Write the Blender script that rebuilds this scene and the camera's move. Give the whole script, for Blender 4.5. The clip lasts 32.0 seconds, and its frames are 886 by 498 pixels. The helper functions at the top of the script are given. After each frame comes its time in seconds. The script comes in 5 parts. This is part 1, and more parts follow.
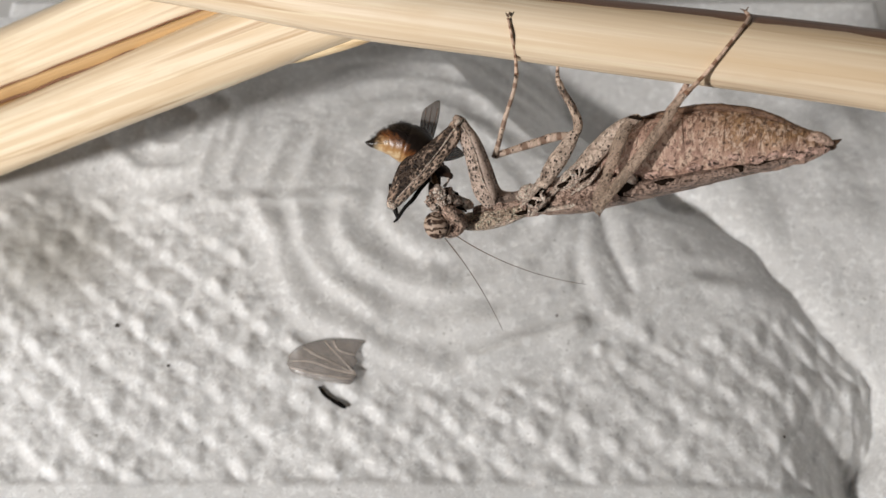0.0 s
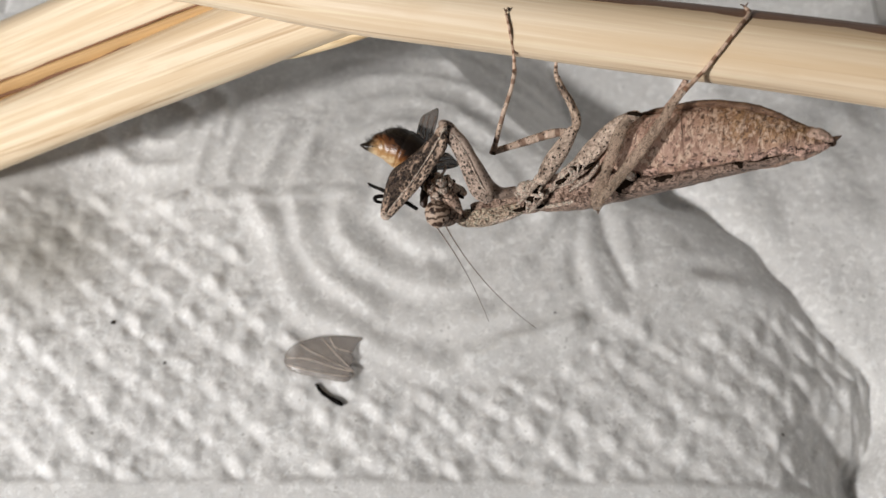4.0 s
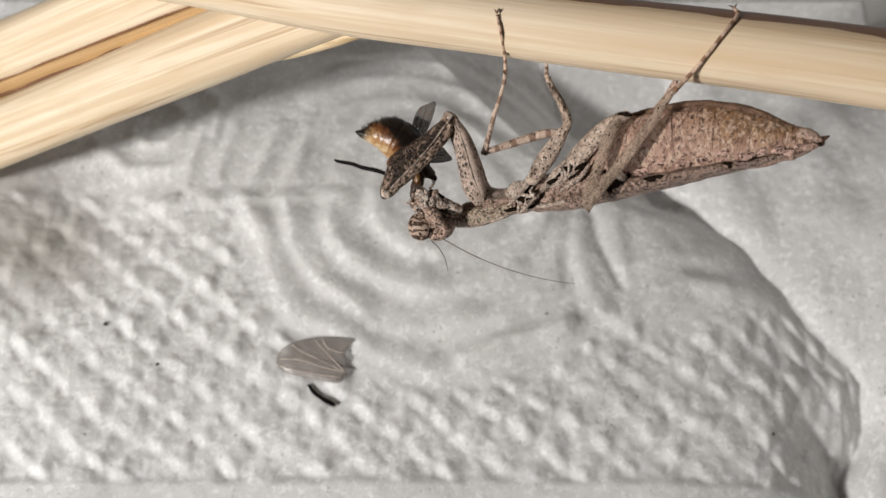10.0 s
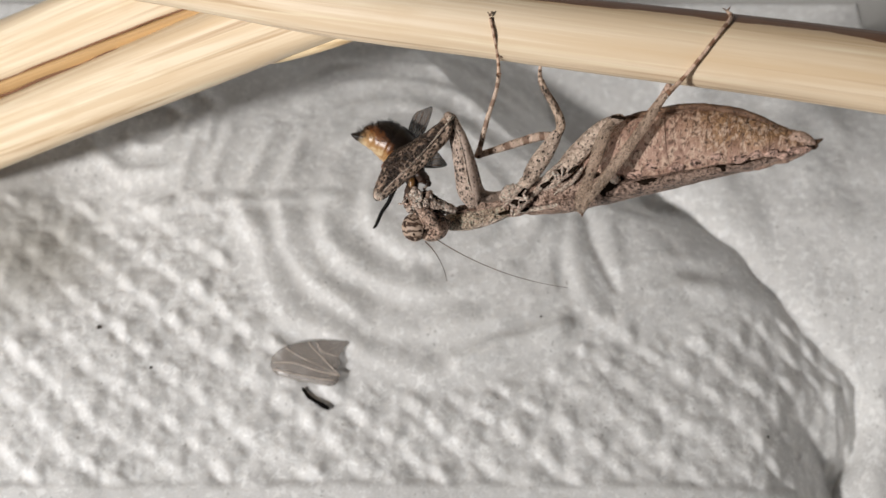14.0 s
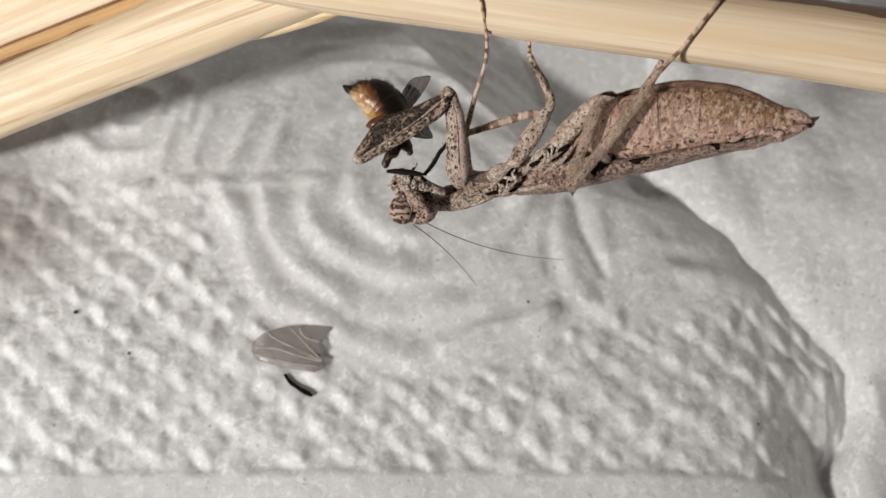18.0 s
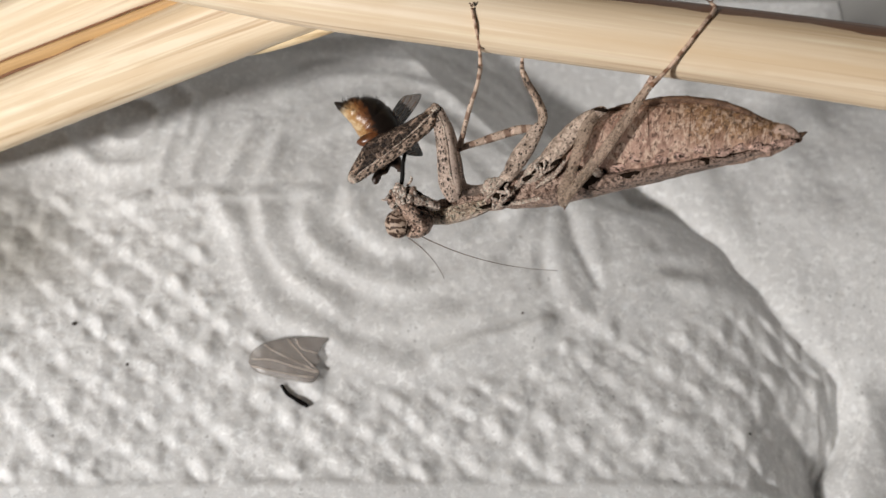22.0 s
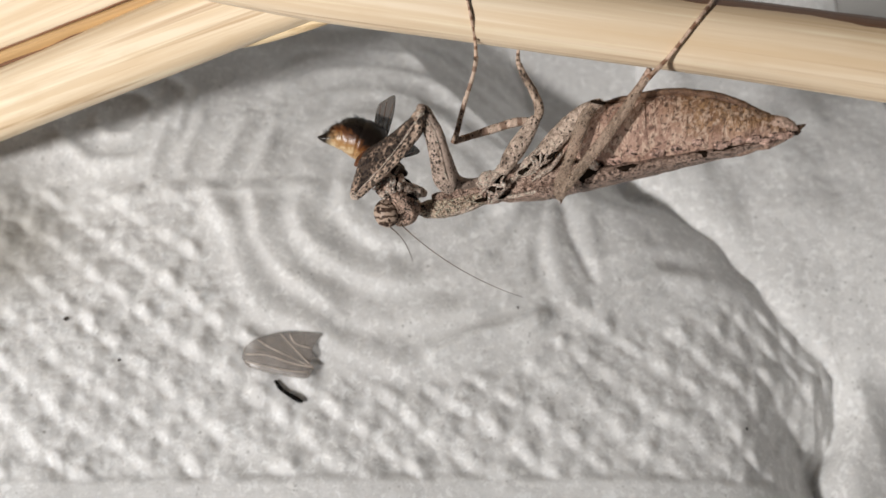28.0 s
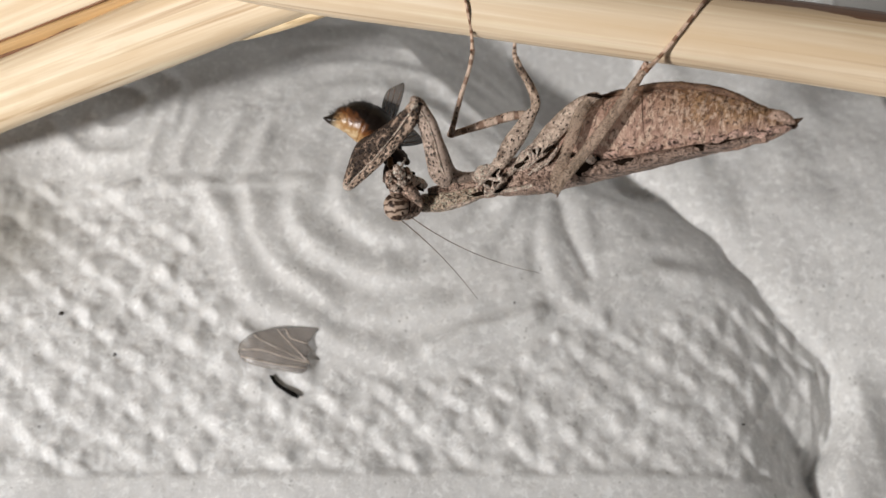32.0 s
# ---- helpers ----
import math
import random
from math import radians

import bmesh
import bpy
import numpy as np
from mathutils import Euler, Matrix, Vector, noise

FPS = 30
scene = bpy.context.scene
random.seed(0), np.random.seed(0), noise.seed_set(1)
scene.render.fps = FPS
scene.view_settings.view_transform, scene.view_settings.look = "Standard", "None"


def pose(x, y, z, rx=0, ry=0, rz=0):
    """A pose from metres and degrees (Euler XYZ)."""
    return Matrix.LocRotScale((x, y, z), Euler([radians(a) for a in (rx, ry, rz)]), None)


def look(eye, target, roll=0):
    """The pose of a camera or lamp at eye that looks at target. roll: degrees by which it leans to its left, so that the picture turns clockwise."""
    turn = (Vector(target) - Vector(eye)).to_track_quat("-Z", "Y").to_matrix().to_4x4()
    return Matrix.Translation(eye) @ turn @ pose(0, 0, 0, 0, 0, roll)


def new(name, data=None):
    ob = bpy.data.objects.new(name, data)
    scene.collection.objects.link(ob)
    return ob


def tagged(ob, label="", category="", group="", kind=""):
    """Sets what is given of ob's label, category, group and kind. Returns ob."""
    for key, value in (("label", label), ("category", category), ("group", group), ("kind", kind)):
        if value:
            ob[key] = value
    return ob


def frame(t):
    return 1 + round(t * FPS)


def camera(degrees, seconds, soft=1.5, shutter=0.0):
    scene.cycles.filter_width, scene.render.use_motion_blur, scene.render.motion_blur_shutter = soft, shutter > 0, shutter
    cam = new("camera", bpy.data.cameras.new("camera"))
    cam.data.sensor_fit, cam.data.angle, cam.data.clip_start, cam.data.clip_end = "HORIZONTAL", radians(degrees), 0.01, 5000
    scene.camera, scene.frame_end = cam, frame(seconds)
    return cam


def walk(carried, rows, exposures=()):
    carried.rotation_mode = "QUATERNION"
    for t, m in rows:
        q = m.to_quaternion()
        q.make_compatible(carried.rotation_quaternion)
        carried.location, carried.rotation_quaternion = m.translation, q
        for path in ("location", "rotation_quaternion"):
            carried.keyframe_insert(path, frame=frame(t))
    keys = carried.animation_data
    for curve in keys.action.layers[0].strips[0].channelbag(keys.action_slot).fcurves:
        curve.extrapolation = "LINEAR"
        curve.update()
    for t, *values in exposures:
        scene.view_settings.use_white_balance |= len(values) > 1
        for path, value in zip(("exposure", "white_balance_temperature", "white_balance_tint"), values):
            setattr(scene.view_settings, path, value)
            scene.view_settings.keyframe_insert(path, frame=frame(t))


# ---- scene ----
# A mantis hangs from a straw stem over an embossed paper towel and eats a fly. Lengths below are in millimetres.
cam = camera(43.7, 32.0)
cam.data.dof.use_dof = True
cam.data.dof.focus_distance = 0.0756
cam.data.dof.aperture_fstop = 64.0
ROWS = [
    (0, -0.000, -44.721, 93.468, 26.565, -0.000, -0.000),
    (0.5, 0.036, -44.733, 93.568, 26.574, 0.013, 0.055),
    (1, 0.165, -44.619, 93.415, 26.504, 0.046, 0.022),
    (1.5, -0.078, -44.546, 92.866, 26.347, -0.160, -0.051),
    (2, 0.046, -44.567, 92.909, 26.381, -0.135, -0.078),
    (2.5, -0.191, -44.709, 93.334, 26.547, -0.082, -0.033),
    (4.5, 0.070, -44.469, 92.782, 26.346, -0.148, -0.022),
    (5, -0.056, -44.301, 92.240, 26.189, -0.217, -0.123),
    (5.5, -0.118, -43.538, 91.204, 25.674, 0.198, -0.014),
    (6, -0.095, -43.280, 90.726, 25.522, -0.221, -0.113),
    (6.5, 0.337, -43.542, 91.443, 25.780, -0.124, -0.007),
    (7, 0.282, -43.962, 92.122, 25.973, -0.261, -0.086),
    (7.5, -0.055, -44.368, 92.636, 26.161, -0.351, -0.185),
    (8, 0.180, -44.522, 93.063, 26.378, -0.237, -0.117),
    (8.5, 0.279, -44.500, 92.973, 26.537, -0.536, -0.293),
    (9, 0.235, -44.728, 92.951, 26.680, -0.606, -0.327),
    (9.5, 0.350, -44.942, 92.961, 26.646, -0.451, -0.245),
    (10, 0.079, -44.899, 93.275, 26.597, -0.411, -0.282),
    (10.5, 0.204, -45.058, 93.545, 26.764, -0.364, -0.253),
    (11, 0.111, -44.930, 93.547, 26.822, -0.462, -0.348),
    (11.5, 0.321, -44.592, 93.062, 26.499, -0.412, -0.236),
    (12, 0.386, -44.555, 92.382, 26.482, -0.594, -0.335),
    (12.5, 0.286, -44.565, 92.698, 26.613, -0.526, -0.353),
    (13, 0.239, -44.806, 92.836, 26.744, -0.477, -0.285),
    (13.5, 0.328, -44.903, 93.195, 26.769, -0.451, -0.272),
    (14, 0.318, -44.807, 93.182, 26.730, -0.550, -0.363),
    (14.5, 0.222, -44.709, 92.703, 26.506, -0.673, -0.348),
    (16.5, 0.129, -44.726, 92.360, 26.538, -0.900, -0.474),
    (17, 0.084, -44.736, 92.370, 26.524, -0.931, -0.493),
    (17.5, 0.367, -44.602, 91.651, 26.361, -1.054, -0.453),
    (18, 0.163, -44.558, 91.080, 26.312, -1.367, -0.637),
    (18.5, 0.251, -44.899, 91.691, 26.505, -1.192, -0.550),
    (19, 0.232, -44.784, 92.065, 26.644, -1.144, -0.605),
    (19.5, 0.406, -44.592, 92.421, 26.731, -1.244, -0.673),
    (20, 0.245, -44.724, 92.444, 26.827, -1.323, -0.746),
    (20.5, 0.302, -44.525, 91.728, 26.582, -1.500, -0.734),
    (21, 0.424, -44.497, 91.486, 26.475, -1.572, -0.723),
    (21.5, 0.476, -44.696, 91.968, 26.753, -1.485, -0.783),
    (22, 0.363, -44.740, 92.113, 26.755, -1.454, -0.739),
    (22.5, 0.251, -44.872, 92.458, 26.874, -1.364, -0.755),
    (23, 0.302, -44.808, 92.589, 26.928, -1.434, -0.827),
    (23.5, 0.158, -44.847, 91.901, 26.768, -1.686, -0.799),
    (24, 0.548, -44.754, 91.423, 26.658, -1.766, -0.798),
    (24.5, 0.201, -44.719, 91.805, 26.796, -1.687, -0.886),
    (25, 0.280, -44.818, 91.993, 26.891, -1.476, -0.797),
    (25.5, 0.264, -44.500, 91.956, 26.827, -1.530, -0.854),
    (27.5, 0.400, -44.494, 91.326, 26.589, -1.701, -0.926),
    (28, 0.261, -44.514, 91.450, 26.520, -1.741, -0.927),
    (28.5, 0.214, -44.438, 91.499, 26.378, -1.735, -0.896),
    (29, 0.591, -44.464, 90.727, 26.192, -1.759, -0.816),
    (29.5, 0.340, -44.469, 90.287, 26.237, -2.235, -1.048),
    (30, 0.340, -44.537, 90.851, 26.369, -1.939, -0.961),
    (30.5, 0.395, -44.852, 91.252, 26.529, -1.676, -0.850),
    (31, 0.222, -44.677, 91.416, 26.541, -1.820, -0.942),
    (31.5, 0.302, -44.844, 91.445, 26.709, -1.907, -1.035),
    (32, 0.382, -44.666, 91.125, 26.423, -1.880, -0.907),
]
walk(cam, [(t, pose(x / 1000, y / 1000, z / 1000, rx, ry, rz)) for t, x, y, z, rx, ry, rz in ROWS], exposures=((0.0, 0.0), (32.0, 0.0)))

# ---- light: a lamp low on the near side, and the room's dim light
world = bpy.data.worlds.new("room")
scene.world = world
world.use_nodes = True
world.node_tree.nodes["Background"].inputs[0].default_value = (0.86, 0.9, 1.0, 1)
world.node_tree.nodes["Background"].inputs[1].default_value = 0.035
lamp = bpy.data.lights.new("desk_lamp", "AREA")
lamp.shape, lamp.size, lamp.energy, lamp.color = "DISK", 0.022, 0.725, (1.0, 0.975, 0.96)
LIGHT = Vector((-0.63, -0.51, 0.595))
new("desk_lamp", lamp).matrix_world = look(LIGHT * 0.26, (0, 0, 0.01))

MM = 0.001
TIP = 26.565  # the body lies in a plane that leans back by this angle


# ---- materials
def nodes_of(name, rough=0.6, spec=0.4):
    m = bpy.data.materials.new(name)
    m.use_nodes = True
    nt = m.node_tree
    b = nt.nodes["Principled BSDF"]
    b.inputs["Roughness"].default_value = rough
    b.inputs["Specular IOR Level"].default_value = spec
    return m, nt, b


def coords(nt, stretch=(1, 1, 1), turn=0.0):
    """The thing's own coordinates in millimetres, turned in its plane and then stretched."""
    tc, mp = nt.nodes.new("ShaderNodeTexCoord"), nt.nodes.new("ShaderNodeMapping")
    mp.vector_type = "TEXTURE"
    mp.inputs["Rotation"].default_value = (0, 0, radians(turn))
    mp.inputs["Scale"].default_value = [MM / q for q in stretch]
    nt.links.new(tc.outputs["Object"], mp.inputs["Vector"])
    return mp.outputs["Vector"]


def noise_of(nt, vec, scale, detail=4.0, rough=0.55, distort=0.0):
    n = nt.nodes.new("ShaderNodeTexNoise")
    n.inputs["Scale"].default_value, n.inputs["Detail"].default_value = scale, detail
    n.inputs["Roughness"].default_value, n.inputs["Distortion"].default_value = rough, distort
    nt.links.new(vec, n.inputs["Vector"])
    return n.outputs["Fac"]


def bent(nt, vec, scale, amount):
    """Coordinates pushed about by noise, so that patterns lose their regular shapes."""
    n, sub, add = nt.nodes.new("ShaderNodeTexNoise"), nt.nodes.new("ShaderNodeVectorMath"), nt.nodes.new("ShaderNodeVectorMath")
    n.inputs["Scale"].default_value, n.inputs["Detail"].default_value = scale, 3
    nt.links.new(vec, n.inputs["Vector"])
    sub.operation, add.operation = "MULTIPLY_ADD", "ADD"
    sub.inputs[1].default_value, sub.inputs[2].default_value = (amount,) * 3, (-amount / 2,) * 3
    nt.links.new(n.outputs["Color"], sub.inputs[0])
    nt.links.new(vec, add.inputs[0])
    nt.links.new(sub.outputs[0], add.inputs[1])
    return add.outputs[0]


def spots_of(nt, vec, scale, size, soft=0.06):
    """Freckles of uneven size and outline."""
    n, r, k = nt.nodes.new("ShaderNodeTexVoronoi"), nt.nodes.new("ShaderNodeMapRange"), nt.nodes.new("ShaderNodeMath")
    n.inputs["Scale"].default_value, n.inputs["Randomness"].default_value = scale, 1.0
    nt.links.new(bent(nt, vec, scale * 1.6, 0.5 / scale), n.inputs["Vector"])
    sep = nt.nodes.new("ShaderNodeSeparateColor")
    nt.links.new(n.outputs["Color"], sep.inputs[0])
    k.operation = "MULTIPLY_ADD"
    nt.links.new(sep.outputs[0], k.inputs[0])
    k.inputs[1].default_value = size * 0.9
    nt.links.new(n.outputs["Distance"], k.inputs[2])
    r.inputs["From Min"].default_value, r.inputs["From Max"].default_value = size * 1.35 + soft, size * 1.35
    nt.links.new(k.outputs[0], r.inputs["Value"])
    return r.outputs["Result"]


def ramp_of(nt, fac, stops):
    r = nt.nodes.new("ShaderNodeValToRGB")
    els = r.color_ramp.elements
    while len(els) < len(stops):
        els.new(0.5)
    for e, (p, c) in zip(els, stops):
        e.position, e.color = p, (*c, 1)
    nt.links.new(fac, r.inputs["Fac"])
    return r.outputs["Color"]


def mix_of(nt, fac, a, b):
    m = nt.nodes.new("ShaderNodeMix")
    m.data_type = "RGBA"
    if isinstance(fac, float):
        m.inputs[0].default_value = fac
    else:
        nt.links.new(fac, m.inputs[0])
    for i, v in ((6, a), (7, b)):
        if isinstance(v, tuple):
            m.inputs[i].default_value = (*v, 1)
        else:
            nt.links.new(v, m.inputs[i])
    return m.outputs[2]


def times_of(nt, a, k):
    m = nt.nodes.new("ShaderNodeMath")
    m.operation = "MULTIPLY"
    nt.links.new(a, m.inputs[0])
    if isinstance(k, float):
        m.inputs[1].default_value = k
    else:
        nt.links.new(k, m.inputs[1])
    return m.outputs[0]


def bump_of(nt, b, height, strength, dist):
    n = nt.nodes.new("ShaderNodeBump")
    n.inputs["Strength"].default_value, n.inputs["Distance"].default_value = strength, dist * MM
    nt.links.new(height, n.inputs["Height"])
    nt.links.new(n.outputs["Normal"], b.inputs["Normal"])


DARK_PATCH = (-37.6, 2.2)


def paper_material():
    m, nt, b = nodes_of("embossed_paper", 0.95, 0.1)
    v = coords(nt)
    tint = ramp_of(nt, noise_of(nt, v, 0.12, 5), [(0.3, (0.63, 0.62, 0.605)), (0.7, (0.71, 0.702, 0.685))])
    fleck = ramp_of(nt, noise_of(nt, v, 1.1, 5, 0.65), [(0.42, (0.26, 0.26, 0.26)), (0.48, (0, 0, 0))])
    tint = mix_of(nt, fleck, tint, (0.5, 0.49, 0.475))
    fluff = ramp_of(nt, noise_of(nt, v, 1.25, 5, 0.65, 0.5), [(0.54, (0, 0, 0)), (0.6, (0.75, 0.75, 0.75))])
    tint = mix_of(nt, fluff, tint, (0.83, 0.825, 0.81))
    fluff = ramp_of(nt, noise_of(nt, v, 3.4, 4, 0.7, 0.4), [(0.54, (0, 0, 0)), (0.61, (0.35, 0.35, 0.35))])
    tint = mix_of(nt, fluff, tint, (0.87, 0.865, 0.85))
    grime = times_of(nt, spots_of(nt, v, 0.85, 0.05, 0.12), ramp_of(nt, noise_of(nt, v, 0.15, 2), [(0.5, (0, 0, 0)), (0.66, (0.55, 0.55, 0.55))]))
    tint = mix_of(nt, grime, tint, (0.25, 0.24, 0.22))
    pits = times_of(nt, spots_of(nt, v, 1.7, 0.12, 0.14), ramp_of(nt, noise_of(nt, v, 0.5, 3), [(0.55, (0, 0, 0)), (0.66, (0.7, 0.7, 0.7))]))
    tint = mix_of(nt, pits, tint, (0.3, 0.29, 0.27))
    # a soft-edged grey-brown patch
    far, edge = nt.nodes.new("ShaderNodeVectorMath"), nt.nodes.new("ShaderNodeMapRange")
    far.operation = "DISTANCE"
    far.inputs[1].default_value = (DARK_PATCH[0], DARK_PATCH[1], 0)
    nt.links.new(bent(nt, v, 0.2, 3.0), far.inputs[0])
    edge.interpolation_type = "SMOOTHSTEP"
    edge.inputs["From Min"].default_value, edge.inputs["From Max"].default_value = 10.5, 1.0
    edge.inputs["To Max"].default_value = 0.74
    nt.links.new(far.outputs["Value"], edge.inputs["Value"])
    tint = mix_of(nt, edge.outputs["Result"], tint, (0.38, 0.36, 0.32))
    # a second, smaller grey-brown patch farther back
    far2, edge2 = nt.nodes.new("ShaderNodeVectorMath"), nt.nodes.new("ShaderNodeMapRange")
    far2.operation = "DISTANCE"
    far2.inputs[1].default_value = (-41.5, 9.5, -2)
    nt.links.new(bent(nt, v, 0.2, 3.0), far2.inputs[0])
    edge2.interpolation_type = "SMOOTHSTEP"
    edge2.inputs["From Min"].default_value, edge2.inputs["From Max"].default_value = 7.5, 0.5
    edge2.inputs["To Max"].default_value = 0.6
    nt.links.new(far2.outputs["Value"], edge2.inputs["Value"])
    tint = mix_of(nt, edge2.outputs["Result"], tint, (0.36, 0.345, 0.32))
    nt.links.new(tint, b.inputs["Base Color"])
    b.inputs["Subsurface Weight"].default_value, b.inputs["Subsurface Scale"].default_value = 0.6, 0.0007
    b.inputs["Subsurface Radius"].default_value = (1.0, 0.95, 0.9)
    bump_of(nt, b, noise_of(nt, v, 2.6, 6, 0.65), 0.3, 0.2)
    return m


def straw_material(name, pale, deep, dark, streak=1.0):
    """Dry stalk: broad bands, finer grain and thin dark fibres, all drawn out along its length."""
    m, nt, b = nodes_of(name, 0.42, 0.35)
    broad = noise_of(nt, coords(nt, (0.03, 1, 1)), 0.55, 3, 0.5)
    grain = noise_of(nt, coords(nt, (0.022, 1, 1)), 2.0, 4, 0.6)
    c = ramp_of(nt, broad, [(0.32, deep), (0.5, pale), (0.72, tuple(0.5 * (p + q) for p, q in zip(pale, deep)))])
    c = mix_of(nt, ramp_of(nt, grain, [(0.42, (0.55, 0.55, 0.55)), (0.58, (0, 0, 0))]), c, deep)
    lit = ramp_of(nt, noise_of(nt, coords(nt, (0.012, 1, 1)), 2.6, 3, 0.5), [(0.56, (0, 0, 0)), (0.66, (0.45, 0.45, 0.45))])
    c = mix_of(nt, lit, c, tuple(min(0.88, 1.18 * q) for q in pale))
    fibre = ramp_of(nt, noise_of(nt, coords(nt, (0.011, 1, 1)), 2.2 * streak, 3, 0.5), [(0.58, (0, 0, 0)), (0.72, (0.7, 0.7, 0.7))])
    c = mix_of(nt, fibre, c, dark)
    blotch = ramp_of(nt, noise_of(nt, coords(nt, (0.35, 0.9, 0.9)), 0.5, 4), [(0.55, (0, 0, 0)), (0.75, (0.5, 0.5, 0.5))])
    c = mix_of(nt, blotch, c, deep)
    nt.links.new(c, b.inputs["Base Color"])
    bump_of(nt, b, grain, 0.45, 0.12)
    return m


def mottled_material(name, pale, mid, dark, scale=1.0, spot=0.0, spot_size=0.16, rough=0.55, cover=0.5, relief=0.2, lie=None):
    """Mantis skin: two scales of mottling, dark marbling and freckles."""
    m, nt, b = nodes_of(name, rough - 0.09, 0.3)
    v = coords(nt)
    pale, mid, dark = ((r * k * 1.1, g * k * 0.995, bl * k * 0.96) for k, (r, g, bl) in ((1.02, pale), (0.84, mid), (0.9, dark)))
    lying = v if lie is None else coords(nt, (1 / 1.9, 1, 1), turn=lie)
    c = ramp_of(nt, noise_of(nt, v, 1.3 * scale, 5, 0.65, 0.5), [(0.4, mid), (0.56, pale)])
    light = ramp_of(nt, noise_of(nt, lying, 3.4 * scale, 3, 0.6, 0.6), [(0.53, (0, 0, 0)), (0.6, (0.75, 0.75, 0.75))])
    c = mix_of(nt, light, c, tuple(min(0.8, 1.45 * q) for q in pale))
    edge = 0.33 + 0.2 * cover
    veins = ramp_of(nt, noise_of(nt, bent(nt, v, 1.5 * scale, 0.5), 2.1 * scale, 5, 0.66, 0.8), [(edge - 0.05, (1, 1, 1)), (edge, (0, 0, 0))])
    c = mix_of(nt, times_of(nt, veins, 0.92), c, dark)
    if spot:
        c = mix_of(nt, times_of(nt, spots_of(nt, lying, spot, spot_size), 0.95), c, (0.024, 0.013, 0.008))
    nt.links.new(c, b.inputs["Base Color"])
    bump_of(nt, b, noise_of(nt, bent(nt, v, 1.0, 0.6), 2.2 * scale, 5, 0.6), 1.0, relief)
    return m


def dots_of(nt, vec, scale, size, soft=0.08):
    """Crisp small dots, nearly round, of uneven size."""
    n, r, k = nt.nodes.new("ShaderNodeTexVoronoi"), nt.nodes.new("ShaderNodeMapRange"), nt.nodes.new("ShaderNodeMath")
    n.inputs["Scale"].default_value, n.inputs["Randomness"].default_value = scale, 0.85
    nt.links.new(bent(nt, vec, scale * 2.0, 0.28 / scale), n.inputs["Vector"])
    sep = nt.nodes.new("ShaderNodeSeparateColor")
    nt.links.new(n.outputs["Color"], sep.inputs[0])
    k.operation = "MULTIPLY_ADD"
    nt.links.new(sep.outputs[0], k.inputs[0])
    k.inputs[1].default_value = size * 0.9
    nt.links.new(n.outputs["Distance"], k.inputs[2])
    r.inputs["From Min"].default_value, r.inputs["From Max"].default_value = size * 1.4 + soft, size * 1.4
    nt.links.new(k.outputs[0], r.inputs["Value"])
    return r.outputs["Result"]


def dotted_material(name, base, shade, dot=(0.02, 0.012, 0.008), scale=3.2, size=0.26, lie=None, cloud=None, cloud_at=0.5, bands=0.0, band=(0.16, 0.085, 0.055), alpha=1.0, relief=0.14, rough=0.48):
    """Smooth limb skin: soft clouding, fine grain, crisp dots drawn out along the limb, and rings."""
    m, nt, b = nodes_of(name, rough, 0.32)
    base, shade = ((r * k * 1.06, g * k * 0.995, bl * k * 0.97) for k, (r, g, bl) in ((1.02, base), (0.8, shade)))
    v = coords(nt)
    lying = v if lie is None else coords(nt, (1 / 1.6, 1, 1), turn=lie)
    c = ramp_of(nt, noise_of(nt, v, 1.5, 4, 0.6, 0.4), [(0.36, shade), (0.54, base)])
    c = mix_of(nt, ramp_of(nt, noise_of(nt, v, 8.5, 4, 0.65), [(0.4, (0.5, 0.5, 0.5)), (0.5, (0, 0, 0))]), c, tuple(0.8 * q for q in shade))
    c = mix_of(nt, ramp_of(nt, noise_of(nt, lying, 5.0, 3, 0.6), [(0.56, (0, 0, 0)), (0.66, (0.6, 0.6, 0.6))]), c, tuple(min(0.8, 1.3 * q) for q in base))
    if cloud:
        c = mix_of(nt, ramp_of(nt, noise_of(nt, lying, 1.5, 4, 0.62, 0.7), [(cloud_at - 0.05, (0, 0, 0)), (cloud_at + 0.06, (0.9, 0.9, 0.9))]), c, cloud)
    if bands:
        at, r = nt.nodes.new("ShaderNodeAttribute"), nt.nodes.new("ShaderNodeMath")
        at.attribute_name = "along"
        r.operation = "SINE"
        add = nt.nodes.new("ShaderNodeMath")
        add.operation = "ADD"
        nt.links.new(times_of(nt, at.outputs["Fac"], bands), add.inputs[0])
        nt.links.new(times_of(nt, noise_of(nt, v, 1.6, 2), 2.4), add.inputs[1])
        nt.links.new(add.outputs[0], r.inputs[0])
        c = mix_of(nt, ramp_of(nt, r.outputs[0], [(0.3, (0, 0, 0)), (0.62, (0.85, 0.85, 0.85))]), c, band)
    if size:
        c = mix_of(nt, times_of(nt, dots_of(nt, lying, scale, size), 0.94), c, dot)
    nt.links.new(c, b.inputs["Base Color"])
    b.inputs["Alpha"].default_value = alpha
    bump_of(nt, b, noise_of(nt, v, 4.0, 5, 0.6), 0.8, relief)
    return m


